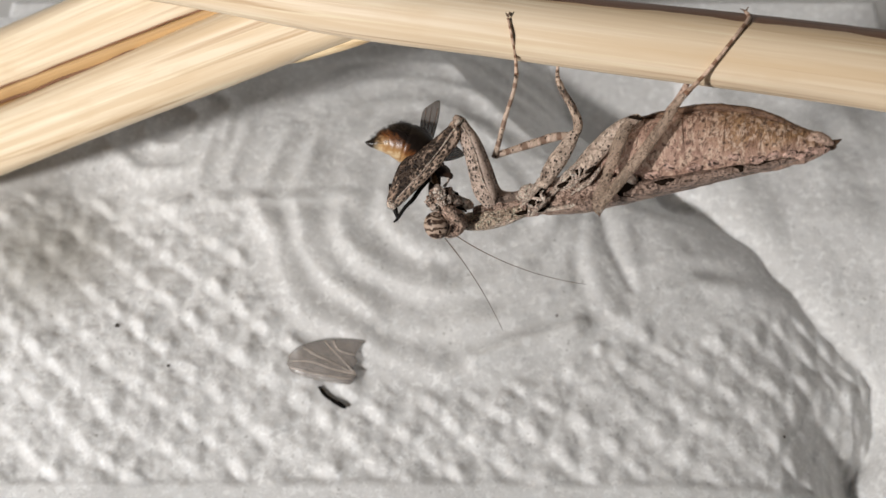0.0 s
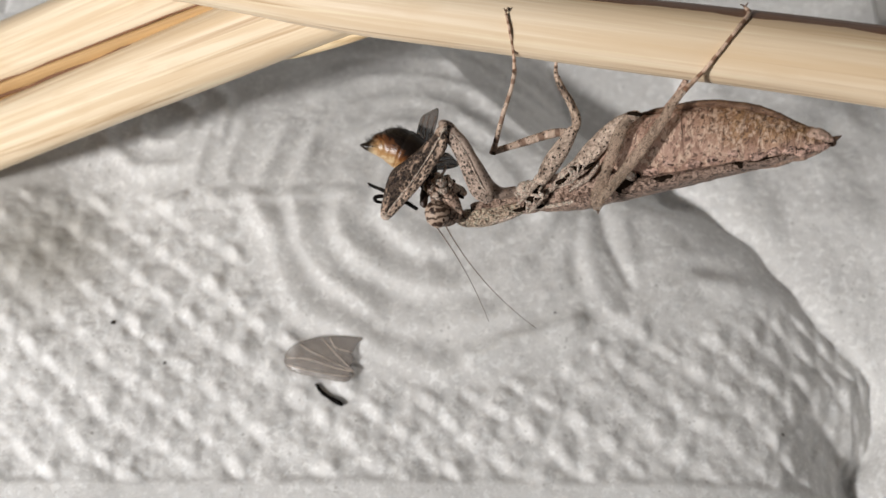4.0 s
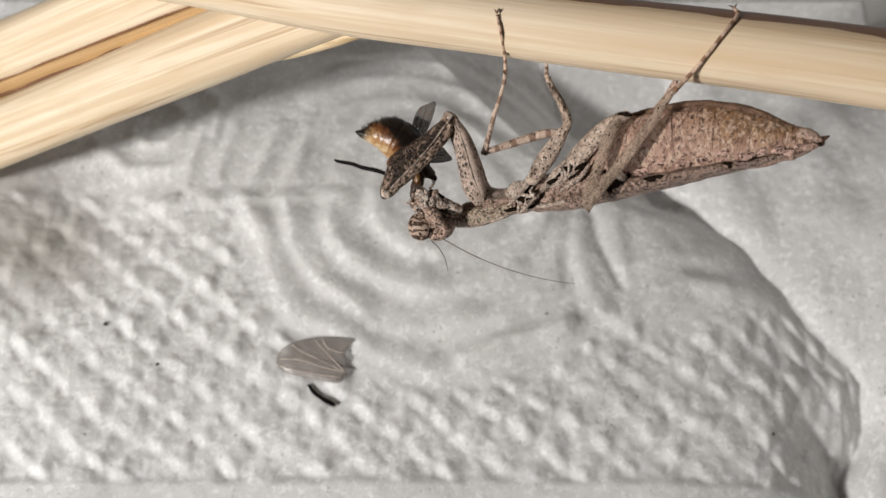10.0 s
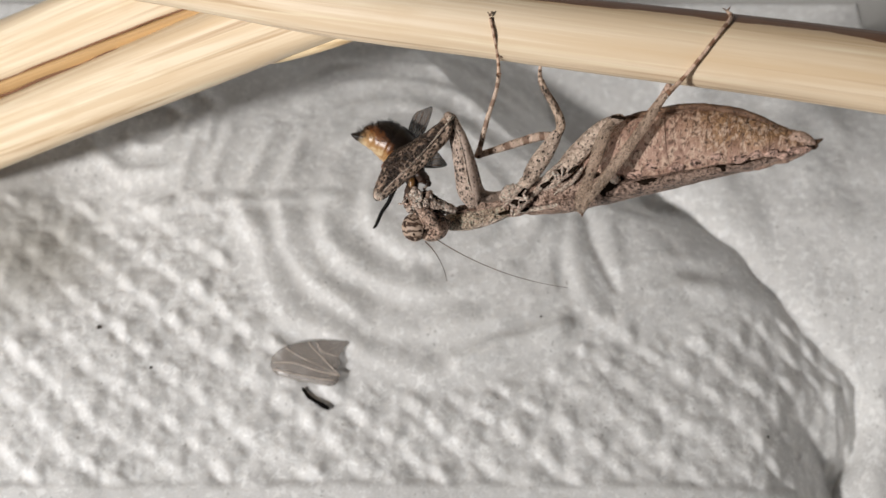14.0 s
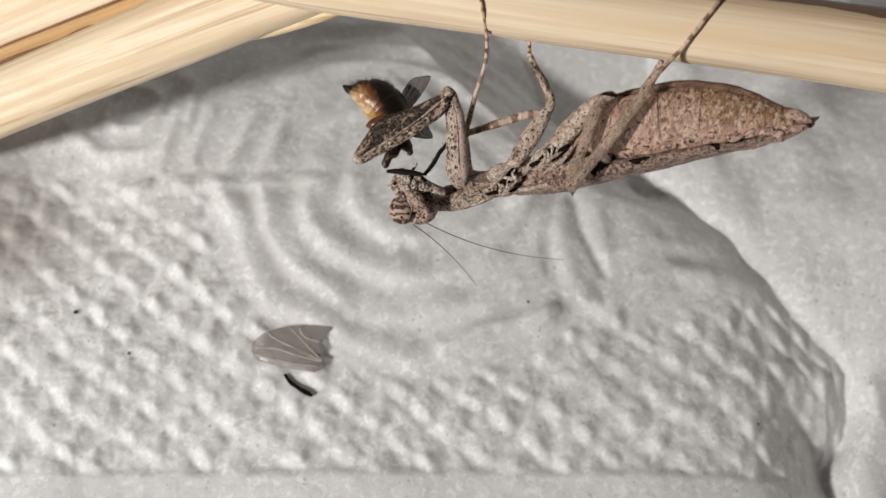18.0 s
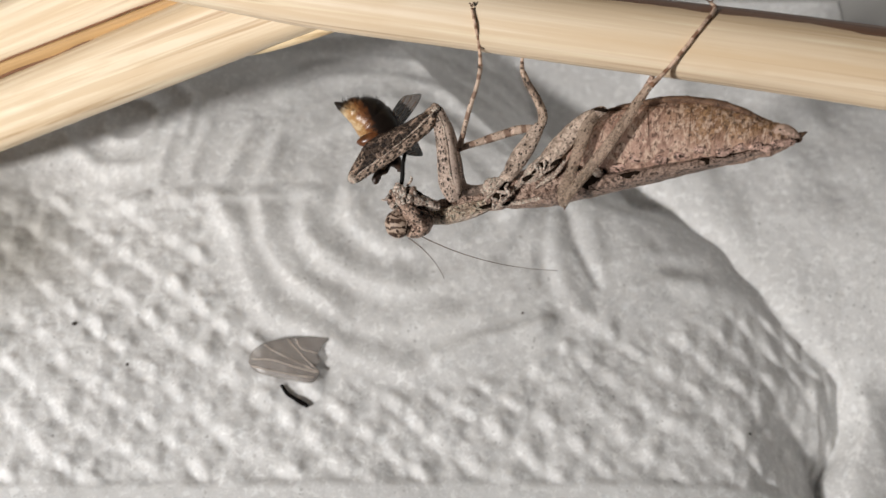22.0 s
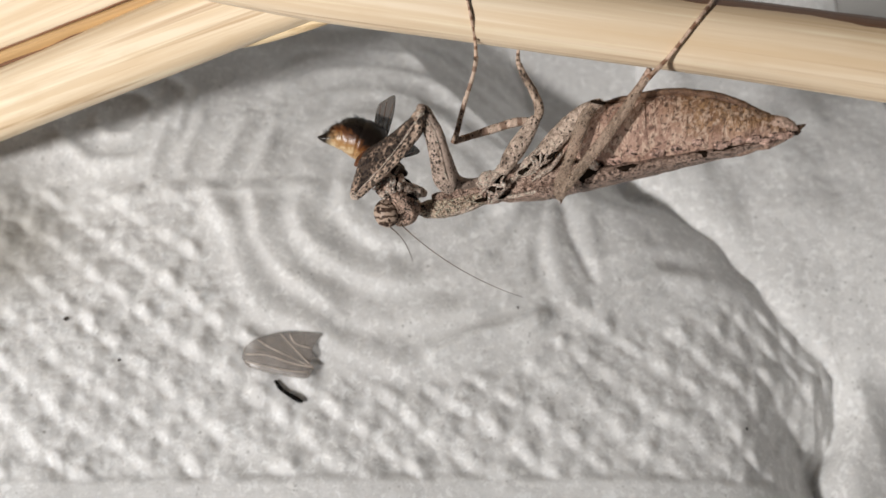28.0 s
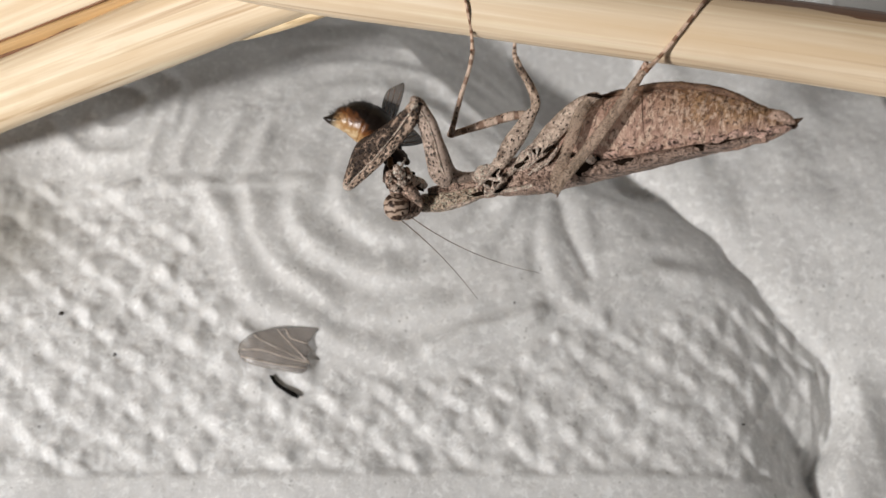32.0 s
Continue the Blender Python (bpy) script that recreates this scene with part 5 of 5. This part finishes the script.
tube("waist", [(2.62, -0.92, 0.4, 0.12, 0.12), (2.85, -0.66, 0.6, 0.36, 0.3), (3.1, -0.25, 0.75, 0.42, 0.34), (3.2, 0.15, 0.8, 0.36, 0.3), (3.2, 0.5, 0.8, 0.12, 0.12)], RUSSET, fly, "shiny orange edge of a segment", steps=6, sides=12)
for k, (bx, by, bz, lean) in enumerate(((3.45, 1.0, -0.9, 0.22), (3.9, 0.5, -1.2, -0.9))):
    out = [(-0.1, 0), (-0.42, 0.9), (-0.48, 1.7), (-0.35, 2.4), (0.1, 2.8), (0.66, 3.1), (0.74, 2.2), (0.6, 1.1), (0.35, 0.1)]
    ca, sa = math.cos(lean), math.sin(lean)
    wing = thick("wing", [(bx + 0.1 + 1.0 * p * ca - (1.08 - 0.3 * k) * q * sa, by + 1.0 * p * sa + (1.08 - 0.3 * k) * q * ca, bz + 0.1 * q) for p, q in spline(out + out[:1], 3)[:-1]], SMOKE, fly, 0.03, "smoky grey folded wing")
    for p0, p1, p2 in ((0.0, -0.2, -0.2), (0.1, 0.1, 0.15), (0.25, 0.42, 0.6)):
        tube("vein", [(bx + 0.1 + p * ca - (1.08 - 0.3 * k) * q * sa, by + p * sa + (1.08 - 0.3 * k) * q * ca, bz + 0.1 * q + 0.02, 0.02, 0.02) for p, q in ((p0, 0.1), (p1, 1.3), (p2, 2.6))], RIM, wing, "dark wing vein", steps=5, sides=6)
rng = random.Random(5)
hv, hf = [], []
for k in range(700):
    s = rng.uniform(0.0, 0.98)
    a = rng.uniform(-0.6, 1.9)
    x, r = 4.0 * s, 1.34 * math.sin(math.pi * min(1, s * 0.85 + 0.05)) ** 0.7
    base = np.array((x, 0.84 * math.sin(math.pi * s) + r * math.cos(a) * 0.97, r * math.sin(a) * 0.85))
    tipv = base + np.array((-0.3, math.cos(a) * 0.26, math.sin(a) * 0.22)) * rng.uniform(0.5, 1.1)
    n0 = len(hv)
    for d in ((0.02, 0, 0), (0, 0.02, 0), (0, 0, 0.02)):
        hv.append(tuple(base + np.array(d)))
    hv.append(tuple(tipv))
    hf += [(n0, n0 + 1, n0 + 3), (n0 + 1, n0 + 2, n0 + 3), (n0 + 2, n0, n0 + 3)]
tagged(put("bristles", hv, hf, BLACK, fly), kind="stuff")
tube("stump", [(4.4, 0.1, -0.4, 0.4, 0.4), (4.9, -0.1, -0.4, 0.45, 0.4), (5.35, -0.1, -0.4, 0.4, 0.36), (5.75, -0.25, -0.45, 0.26, 0.24), (5.9, -0.45, -0.5, 0.1, 0.1)], RUST, fly, "chewed dark flesh", steps=7, sides=14, rough=0.3, seed=40)
tube("scrap", [(4.5, 0.1, -0.6, 0.3, 0.3), (4.8, -0.5, -0.5, 0.42, 0.36), (4.95, -1.1, -0.4, 0.38, 0.32), (5.05, -1.6, -0.35, 0.3, 0.26), (5.1, -1.95, -0.35, 0.22, 0.2), (5.05, -2.15, -0.35, 0.08, 0.08)], RUST, fly, "torn dark flesh at the mouth", steps=6, sides=14, rough=0.3, seed=41)
blob("flesh", (4.85, -0.8, -0.12), (0.36, 0.22, 0.2), FLESH, fly, "wet yellow-brown flesh", turn=-70, rough=0.35, n=10)
fly_leg = tube("leg", [(0, 0, 0, 0.12, 0.12), (-0.9, 0.08, 0, 0.15, 0.15), (-1.8, 0.04, 0, 0.14, 0.14), (-2.6, 0.12, 0, 0.13, 0.13), (-3.4, 0.06, 0, 0.11, 0.11), (-3.8, 0.1, 0, 0.06, 0.06)], BLACK, mantis, "loose black fly leg", steps=6, sides=10, rings=10, ring_depth=0.12)

rng = random.Random(8)
hv, hf = [], []
for k in range(46):
    x, a = -rng.uniform(0.3, 3.7), rng.uniform(0, 2 * math.pi)
    base = np.array((x, 0.07 + 0.11 * math.cos(a), 0.11 * math.sin(a)))
    tipv = base + np.array((-0.16, 0.2 * math.cos(a), 0.2 * math.sin(a))) * rng.uniform(0.6, 1.1)
    n0 = len(hv)
    hv += [tuple(base + np.array(d)) for d in ((0.018, 0, 0), (0, 0.018, 0), (0, 0, 0.018))] + [tuple(tipv)]
    hf += [(n0, n0 + 1, n0 + 3), (n0 + 1, n0 + 2, n0 + 3), (n0 + 2, n0, n0 + 3)]
tagged(put("bristles", hv, hf, BLACK, fly_leg), kind="stuff")

fly_knee = tube("leg", [(0.95, 0.06, -0.3, 0.09, 0.09), (0.45, 0.2, 0, 0.12, 0.12), (0.0, 0.19, 0.1, 0.14, 0.14), (-0.13, 0.03, 0.15, 0.12, 0.12), (0.03, -0.13, 0.1, 0.11, 0.11), (0.38, -0.22, 0, 0.09, 0.09), (0.85, -0.38, -0.2, 0.07, 0.07)], BLACK, mantis, "bent black fly leg", steps=6, sides=10)
KNEES = [(0.0, *(-10.95, -0.17, -0.40), 60), (1.0, *(-11.41, -1.04, -0.20), 40), (2.0, *(-12.64, -0.27, 0.00), 0), (4.5, *(-12.59, -0.59, 0.00), 5), (5.0, *(-12.88, 0.03, 0.00), 0), (6.0, *(-12.51, -1.14, 0.00), 10), (7.0, *(-12.16, -0.20, 0.00), 10), (8.0, *(-10.91, 1.49, -0.60), 20), (9.0, *(-10.81, 2.14, -2.00), 20), (14.0, *(-10.58, 2.26, -2.00), 20), (17.0, *(-10.45, 1.93, -2.00), 10), (18.0, *(-8.78, -0.14, 0.00), -15), (19.0, *(-8.12, 0.13, 0.20), -20), (20.5, *(-9.64, 2.23, -2.00), 0), (32.0, *(-9.94, 2.85, -2.50), 20)]

fly_thigh = tube("leg", [(0, 0, 0, 0.1, 0.1), (0.6, 0.05, 0, 0.17, 0.16), (1.3, 0.04, 0, 0.2, 0.18), (2.0, 0.0, 0, 0.16, 0.15), (2.45, -0.03, 0, 0.1, 0.1)], BLACK, mantis, "thick upper part of the loose fly leg", steps=6, sides=10, rough=0.03, seed=91)
THIGHS = [(0.0, *(-11.31, -1.65, 0.30), 104), (0.5, *(-10.6, 0.2, 0.0), 80), (1.0, *(-10.2, 1.2, -0.9), 60), (14.0, *(-9.6, 1.6, -0.9), 60), (16.5, *(-9.0, 0.5, 0.45), -34), (17.0, *(-8.95, 0.5, 0.45), -37), (17.5, *(-9.5, 0.3, 0.6), -20), (18.0, *(-9.92, 0.12, 0.70), -4), (19.0, *(-8.6, 0.05, 0.40), -14), (20.0, *(-10.3, 2.2, -0.9), 38), (25.5, *(-10.4, 2.1, -0.9), 38), (27.5, *(-10.6, 0.6, -1.2), 50), (32.0, *(-10.6, 0.6, -1.2), 50)]

# limbs: seconds; upper arm's angle; knee x, y; forearm's angle; fly's tail x, y and its angle; head x, y; lean of the upper arm and the forearm from the plane
ARM_ROWS = [
    (0, 111.2, -7.45, 4.78, 230.6, -13.23, 3.45, -19.0, -8.32, -1.97, 0, -0),
    (0.5, 111.8, -7.47, 4.68, 232.0, -13.35, 3.19, -19.2, -8.39, -1.80, 10, -0),
    (1, 112.5, -7.50, 4.58, 233.4, -13.47, 2.93, -19.5, -8.46, -1.64, 14, -0),
    (1.5, 113.5, -7.51, 4.36, 232.6, -13.32, 2.67, -19.8, -8.44, -1.80, 21, 0),
    (2, 114.5, -7.51, 4.13, 231.8, -13.17, 2.40, -20.0, -8.42, -1.95, 26, 13),
    (2.5, 116.2, -7.66, 4.08, 232.3, -13.22, 2.56, -20.9, -8.40, -1.82, 25, 15),
    (4.5, 122.8, -8.24, 3.90, 234.5, -13.39, 3.22, -24.7, -8.31, -1.27, 22, 21),
    (5, 119.2, -7.94, 4.04, 231.9, -13.27, 3.50, -25.6, -8.28, -1.14, 23, 20),
    (5.5, 120.5, -8.02, 3.94, 231.6, -13.37, 3.63, -25.5, -8.27, -1.22, 24, 21),
    (6, 123.9, -8.22, 3.68, 235.3, -13.63, 2.94, -25.3, -8.25, -1.29, 27, 20),
    (6.5, 116.6, -7.68, 4.04, 230.6, -13.38, 3.76, -25.1, -8.37, -1.60, 26, 16),
    (7, 111.9, -7.41, 4.50, 233.3, -12.89, 3.44, -25.0, -8.49, -1.90, 18, 15),
    (7.5, 108.0, -7.11, 4.78, 232.8, -13.16, 3.56, -25.8, -9.20, -2.24, 11, -4),
    (8, 108.4, -7.15, 4.79, 233.3, -13.13, 3.48, -26.5, -8.73, -2.18, 10, -14),
    (8.5, 108.8, -7.20, 4.81, 228.7, -13.27, 4.12, -27.2, -8.53, -2.29, 8, -16),
    (9, 110.1, -7.34, 4.81, 227.5, -13.34, 4.22, -28.0, -8.47, -2.38, 3, -16),
    (9.5, 109.9, -7.31, 4.81, 229.0, -13.23, 4.01, -28.1, -8.41, -2.37, 5, -17),
    (10, 110.1, -7.34, 4.82, 230.5, -13.18, 3.92, -28.2, -8.47, -2.31, 0, -17),
    (10.5, 108.7, -7.21, 4.86, 228.6, -13.09, 4.27, -28.3, -8.47, -2.28, 2, -17),
    (11, 111.0, -7.46, 4.85, 230.1, -13.18, 3.87, -28.4, -8.39, -2.21, 0, -18),
    (11.5, 112.0, -7.55, 4.83, 233.9, -13.12, 3.34, -28.4, -8.37, -2.21, 0, -19),
    (12, 113.4, -7.66, 4.73, 234.4, -13.15, 3.34, -28.5, -8.38, -2.22, 0, -21),
    (12.5, 114.0, -7.69, 4.65, 234.1, -13.33, 3.04, -28.6, -8.43, -2.08, 6, -20),
    (13, 114.8, -7.76, 4.61, 233.5, -13.44, 3.07, -28.7, -8.40, -2.18, 6, -19),
    (13.5, 109.5, -7.27, 4.78, 230.2, -13.24, 3.68, -29.4, -8.41, -2.06, 8, -17),
    (14, 105.9, -6.91, 4.82, 227.5, -13.02, 3.94, -30.1, -8.43, -2.15, 12, -11),
    (14.5, 101.3, -6.46, 4.83, 226.4, -12.66, 4.45, -30.8, -8.33, -2.23, 16, 0),
    (16.5, 97.7, -6.13, 4.97, 217.7, -12.46, 5.23, -38.0, -8.26, -2.31, 13, -0),
    (17, 96.8, -6.05, 5.03, 216.0, -12.51, 5.56, -41.0, -8.31, -2.27, 10, -0),
    (17.5, 97.5, -6.11, 4.99, 215.9, -12.49, 5.52, -41.5, -8.26, -2.36, 12, -0),
    (18, 97.6, -6.12, 4.98, 215.5, -12.54, 5.57, -42.0, -8.28, -2.31, 13, -0),
    (18.5, 97.5, -6.11, 4.95, 215.5, -12.58, 5.73, -42.5, -8.22, -2.36, 14, -0),
    (19, 98.5, -6.21, 5.03, 216.6, -12.64, 5.66, -43.0, -8.20, -2.31, 9, -0),
    (19.5, 99.2, -6.30, 5.10, 217.6, -12.62, 5.69, -43.5, -8.22, -2.32, 0, -0),
    (20, 99.2, -6.29, 5.07, 217.4, -12.65, 5.67, -44.0, -8.19, -2.37, 5, -0),
    (20.5, 100.1, -6.38, 5.09, 218.2, -12.67, 5.58, -43.8, -8.23, -2.38, 0, -0),
    (21, 100.1, -6.40, 5.12, 218.5, -12.71, 5.61, -43.5, -8.26, -2.32, 0, -0),
    (21.5, 100.2, -6.40, 5.13, 218.8, -12.75, 5.59, -43.2, -8.22, -2.31, 0, -0),
    (22, 101.6, -6.55, 5.12, 219.6, -12.79, 5.47, -43.0, -8.22, -2.34, 0, -0),
    (22.5, 102.5, -6.64, 5.13, 220.3, -12.85, 5.44, -42.8, -8.25, -2.37, 0, -0),
    (23, 102.8, -6.66, 5.09, 220.3, -12.87, 5.42, -42.5, -8.19, -2.36, 0, -0),
    (23.5, 102.3, -6.60, 5.04, 220.7, -12.79, 5.42, -42.2, -8.12, -2.29, 0, -0),
    (24, 102.6, -6.62, 4.99, 220.3, -12.81, 5.38, -42.0, -8.22, -2.40, 7, -0),
    (24.5, 104.0, -6.75, 4.95, 221.4, -12.88, 5.25, -41.3, -8.20, -2.36, 7, -4),
    (25, 102.8, -6.61, 4.87, 221.0, -12.78, 5.18, -40.7, -8.12, -2.35, 13, -6),
    (25.5, 103.0, -6.65, 4.92, 222.7, -12.74, 4.94, -40.0, -8.16, -2.28, 11, -5),
    (27.5, 109.9, -7.07, 4.13, 227.8, -13.23, 3.18, -21.0, -8.65, -1.83, 30, 24),
    (28, 110.3, -7.11, 4.12, 229.1, -13.44, 2.80, -20.0, -8.74, -2.00, 29, 24),
    (28.5, 106.2, -6.79, 4.29, 229.4, -12.92, 3.09, -21.2, -8.59, -2.21, 28, 24),
    (29, 114.3, -7.46, 4.08, 235.6, -12.70, 2.63, -22.5, -8.23, -1.86, 27, 28),
    (29.5, 114.4, -7.45, 4.02, 233.6, -12.88, 2.60, -23.8, -8.31, -1.46, 29, 27),
    (30, 114.6, -7.48, 4.04, 229.3, -12.96, 3.32, -25.0, -8.13, -1.64, 28, 27),
    (30.5, 116.7, -7.67, 4.02, 233.3, -13.01, 3.02, -25.0, -8.15, -1.39, 27, 26),
    (31, 116.8, -7.68, 4.01, 231.2, -13.14, 3.27, -25.0, -8.05, -1.26, 27, 26),
    (31.5, 118.7, -7.78, 3.85, 233.3, -13.19, 2.91, -25.0, -7.64, -1.00, 29, 27),
    (32, 111.5, -7.25, 4.22, 227.9, -12.81, 3.60, -25.0, -8.13, -2.01, 26, 25),
]
# head: seconds, turn in its plane, turn about its length
NODS = [(0.0, 5, 18), (1.0, 6, 26), (2.0, 8, 32), (2.5, 8, 32), (4.5, 10, 34), (6.0, 10, 32), (7.0, 4, 10), (8.0, 0, 0), (25.5, 0, 0), (27.5, 4, 10), (28.0, 4, 12), (29.0, 10, 30), (32.0, 10, 32)]
# feelers: seconds, the slope of each, and a shift of their roots
FEELERS = [(0.0, -21, -58, -0.3), (2.5, -48, -60, -0.5), (4.5, -50, -62, -1.0), (6.0, -57, -66, -1.0), (7.0, -30, -70, -0.5), (8.0, -16, -65, -0.2), (9.0, -20, -58, -0.1), (10.5, -19, -64, -0.1), (13.0, -22, -64, -0.1), (14.5, -20, -60, -0.1),
           (16.5, -16, -48, -0.1), (19.0, -15, -42, -0.1), (21.0, -15, -52, -0.1), (23.0, -14, -46, -0.1), (25.5, -16, -52, -0.1), (27.5, -30, -60, -0.5), (29.0, -34, -50, -1.1), (30.0, -38, -52, -1.0), (31.0, -48, -52, -1.1), (32.0, -24, -46, -0.6)]
# the second feeler: seconds, how far it points up out of the body's plane
LIFTS = [(0.0, 6), (6.0, 6), (7.0, 30), (8.0, 58), (9.0, 70), (13.0, 66), (14.5, 62), (16.5, 44), (18.0, 38), (20.0, 46), (21.0, 56), (24.0, 66), (25.5, 66), (27.5, 64), (29.0, 66), (30.0, 40), (31.0, 8), (32.0, 6)]
# loose leg: seconds, its inner end, and the way it points
LEG = [(0.0, *(-9.2, 1.05, 0.40), 52), (0.5, *(-8.91, -0.53, 0.00), 20), (1.0, *(-8.57, -1.89, -0.30), -9), (2.0, *(-9.33, -1.14, -0.10), -5), (4.5, *(-9.89, -1.28, 0.00), -28), (6.0, *(-9.61, -2.17, 0.00), -28), (7.0, *(-9.50, -0.95, 0.00), 0), (8.0, *(-8.53, 2.56, -0.50), 52), (8.5, *(-9.95, 0.49, -0.10), 30),
       (9.0, *(-11.5, -0.05, 0.20), 5), (10.0, *(-11.25, 1.14, 0.20), -14), (12.0, *(-10.9, 0.92, 0.20), -17), (13.0, *(-11.35, 0.4, 0.20), -3), (13.5, *(-10.5, 0.7, 0.20), 20), (14.0, *(-9.95, 1.03, 0.00), 62), (14.5, *(-9.96, 1.25, 0.00), 92), (15.2, *(-9.0, 0.9, -1.2), 135), (15.9, *(-8.0, 0.1, -1.5), 182), (16.5, *(-7.2, -0.7, -1.50), 225), (17.0, *(-6.9, -1.0, -1.50), 240),
       (18.0, *(-7.46, -0.09, 0.20), 237), (19.0, *(-6.67, -0.43, 0.20), 253), (19.5, *(-7.6, -0.25, 0.20), 248), (20.0, *(-8.57, -0.07, 0.20), 244), (21.0, *(-8.68, -0.55, 0.20), 268), (23.0, *(-8.72, 0.13, 0.20), 262), (25.0, *(-8.94, 0.35, 0.00), 262), (25.5, *(-8.93, 1.12, -0.50), 262), (26.0, *(-8.7, 1.3, -1.5), 215), (26.6, *(-8.4, 1.9, -1.7), 130), (27.1, *(-8.2, 2.6, -1.7), 75), (27.5, *(-7.99, 3.41, -1.40), 45), (30.0, *(-8.33, 3.31, -1.40), 45), (32.0, *(-8.20, 3.43, -1.40), 45)]


def between(rows, t):
    ts = [r[0] for r in rows]
    return [float(np.interp(t, ts, [r[k] for r in rows])) for k in range(1, len(rows[0]))]


def motions():
    rest_upper = math.degrees(math.atan2(KNEE[1] - SHOULDER[1], KNEE[0] - SHOULDER[0]))
    rest_fore = ARM_ROWS[0][4]
    base = pose(*[c * MM for c in ORIGIN], TIP, 0, 0)
    paths = {k: [] for k in ("upper", "fore", "far_upper", "far_fore", "fly", "head", "a", "b", "leg", "knee", "thigh")}
    for t, upper, kx, ky, fore, ax, ay, aim, hx, hy, out_upper, out_fore in ARM_ROWS:
        for side, foot, knee, bow in (("", SHOULDER, KNEE, -1), ("far_", FAR_SHOULDER, FAR_KNEE, 1)):
            reach = 5.68 * math.sin(radians(out_upper))
            place = (kx + knee[0] - KNEE[0], ky + knee[1] - KNEE[1], knee[2] - bow * reach)
            paths[side + "upper"].append((t, pose(*[c * MM for c in foot], 0, 0, upper) @ pose(0, 0, 0, 0, bow * out_upper, 0) @ pose(0, 0, 0, 0, 0, -rest_upper)))
            paths[side + "fore"].append((t, pose(*[c * MM for c in place], 0, 0, fore) @ pose(0, 0, 0, 0, -bow * out_fore, 0) @ pose(0, 0, 0, 0, 0, -rest_fore)))
        paths["fly"].append((t, base @ pose(ax * MM, ay * MM, TAIL[2] * MM, 0, 0, aim)))
        turn, yaw = between(NODS, t)
        hp = pose(hx * MM, hy * MM, CHIN[2] * MM, 0, yaw, turn)
        paths["head"].append((t, hp))
        sa, sb, slide = between(FEELERS, t)
        (lift,) = between(LIFTS, t)
        rest = Matrix.Translation([-c * MM for c in CHIN])
        pa, pb = (hp @ rest @ Vector([c * MM for c in p]) + Vector((slide * MM, 0, 0)) for p in (FEELER_A, FEELER_B))
        paths["a"].append((t, pose(*pa, 0, -6, sa)))
        paths["b"].append((t, pose(*pb, 0, -lift, sb)))
        lx, ly, lz, way = between(KNEES, t)
        paths["knee"].append((t, pose(lx * MM, ly * MM, lz * MM, 0, 0, way)))
        lx, ly, lz, way = between(THIGHS, t)
        paths["thigh"].append((t, pose(lx * MM, ly * MM, lz * MM, 0, 0, way)))
    for t in sorted({r[0] for r in ARM_ROWS + LEG}):
        lx, ly, lz, way = between(LEG, t)
        paths["leg"].append((t, pose(lx * MM, ly * MM, lz * MM, 0, 0, way)))
    for ob, key in ((arm_upper, "upper"), (arm_fore, "fore"), (far_upper, "far_upper"), (far_fore, "far_fore"), (fly, "fly"), (head, "head"), (feeler_a, "a"), (feeler_b, "b"), (fly_leg, "leg"), (fly_knee, "knee"), (fly_thigh, "thigh")):
        walk(ob, paths[key])


motions()
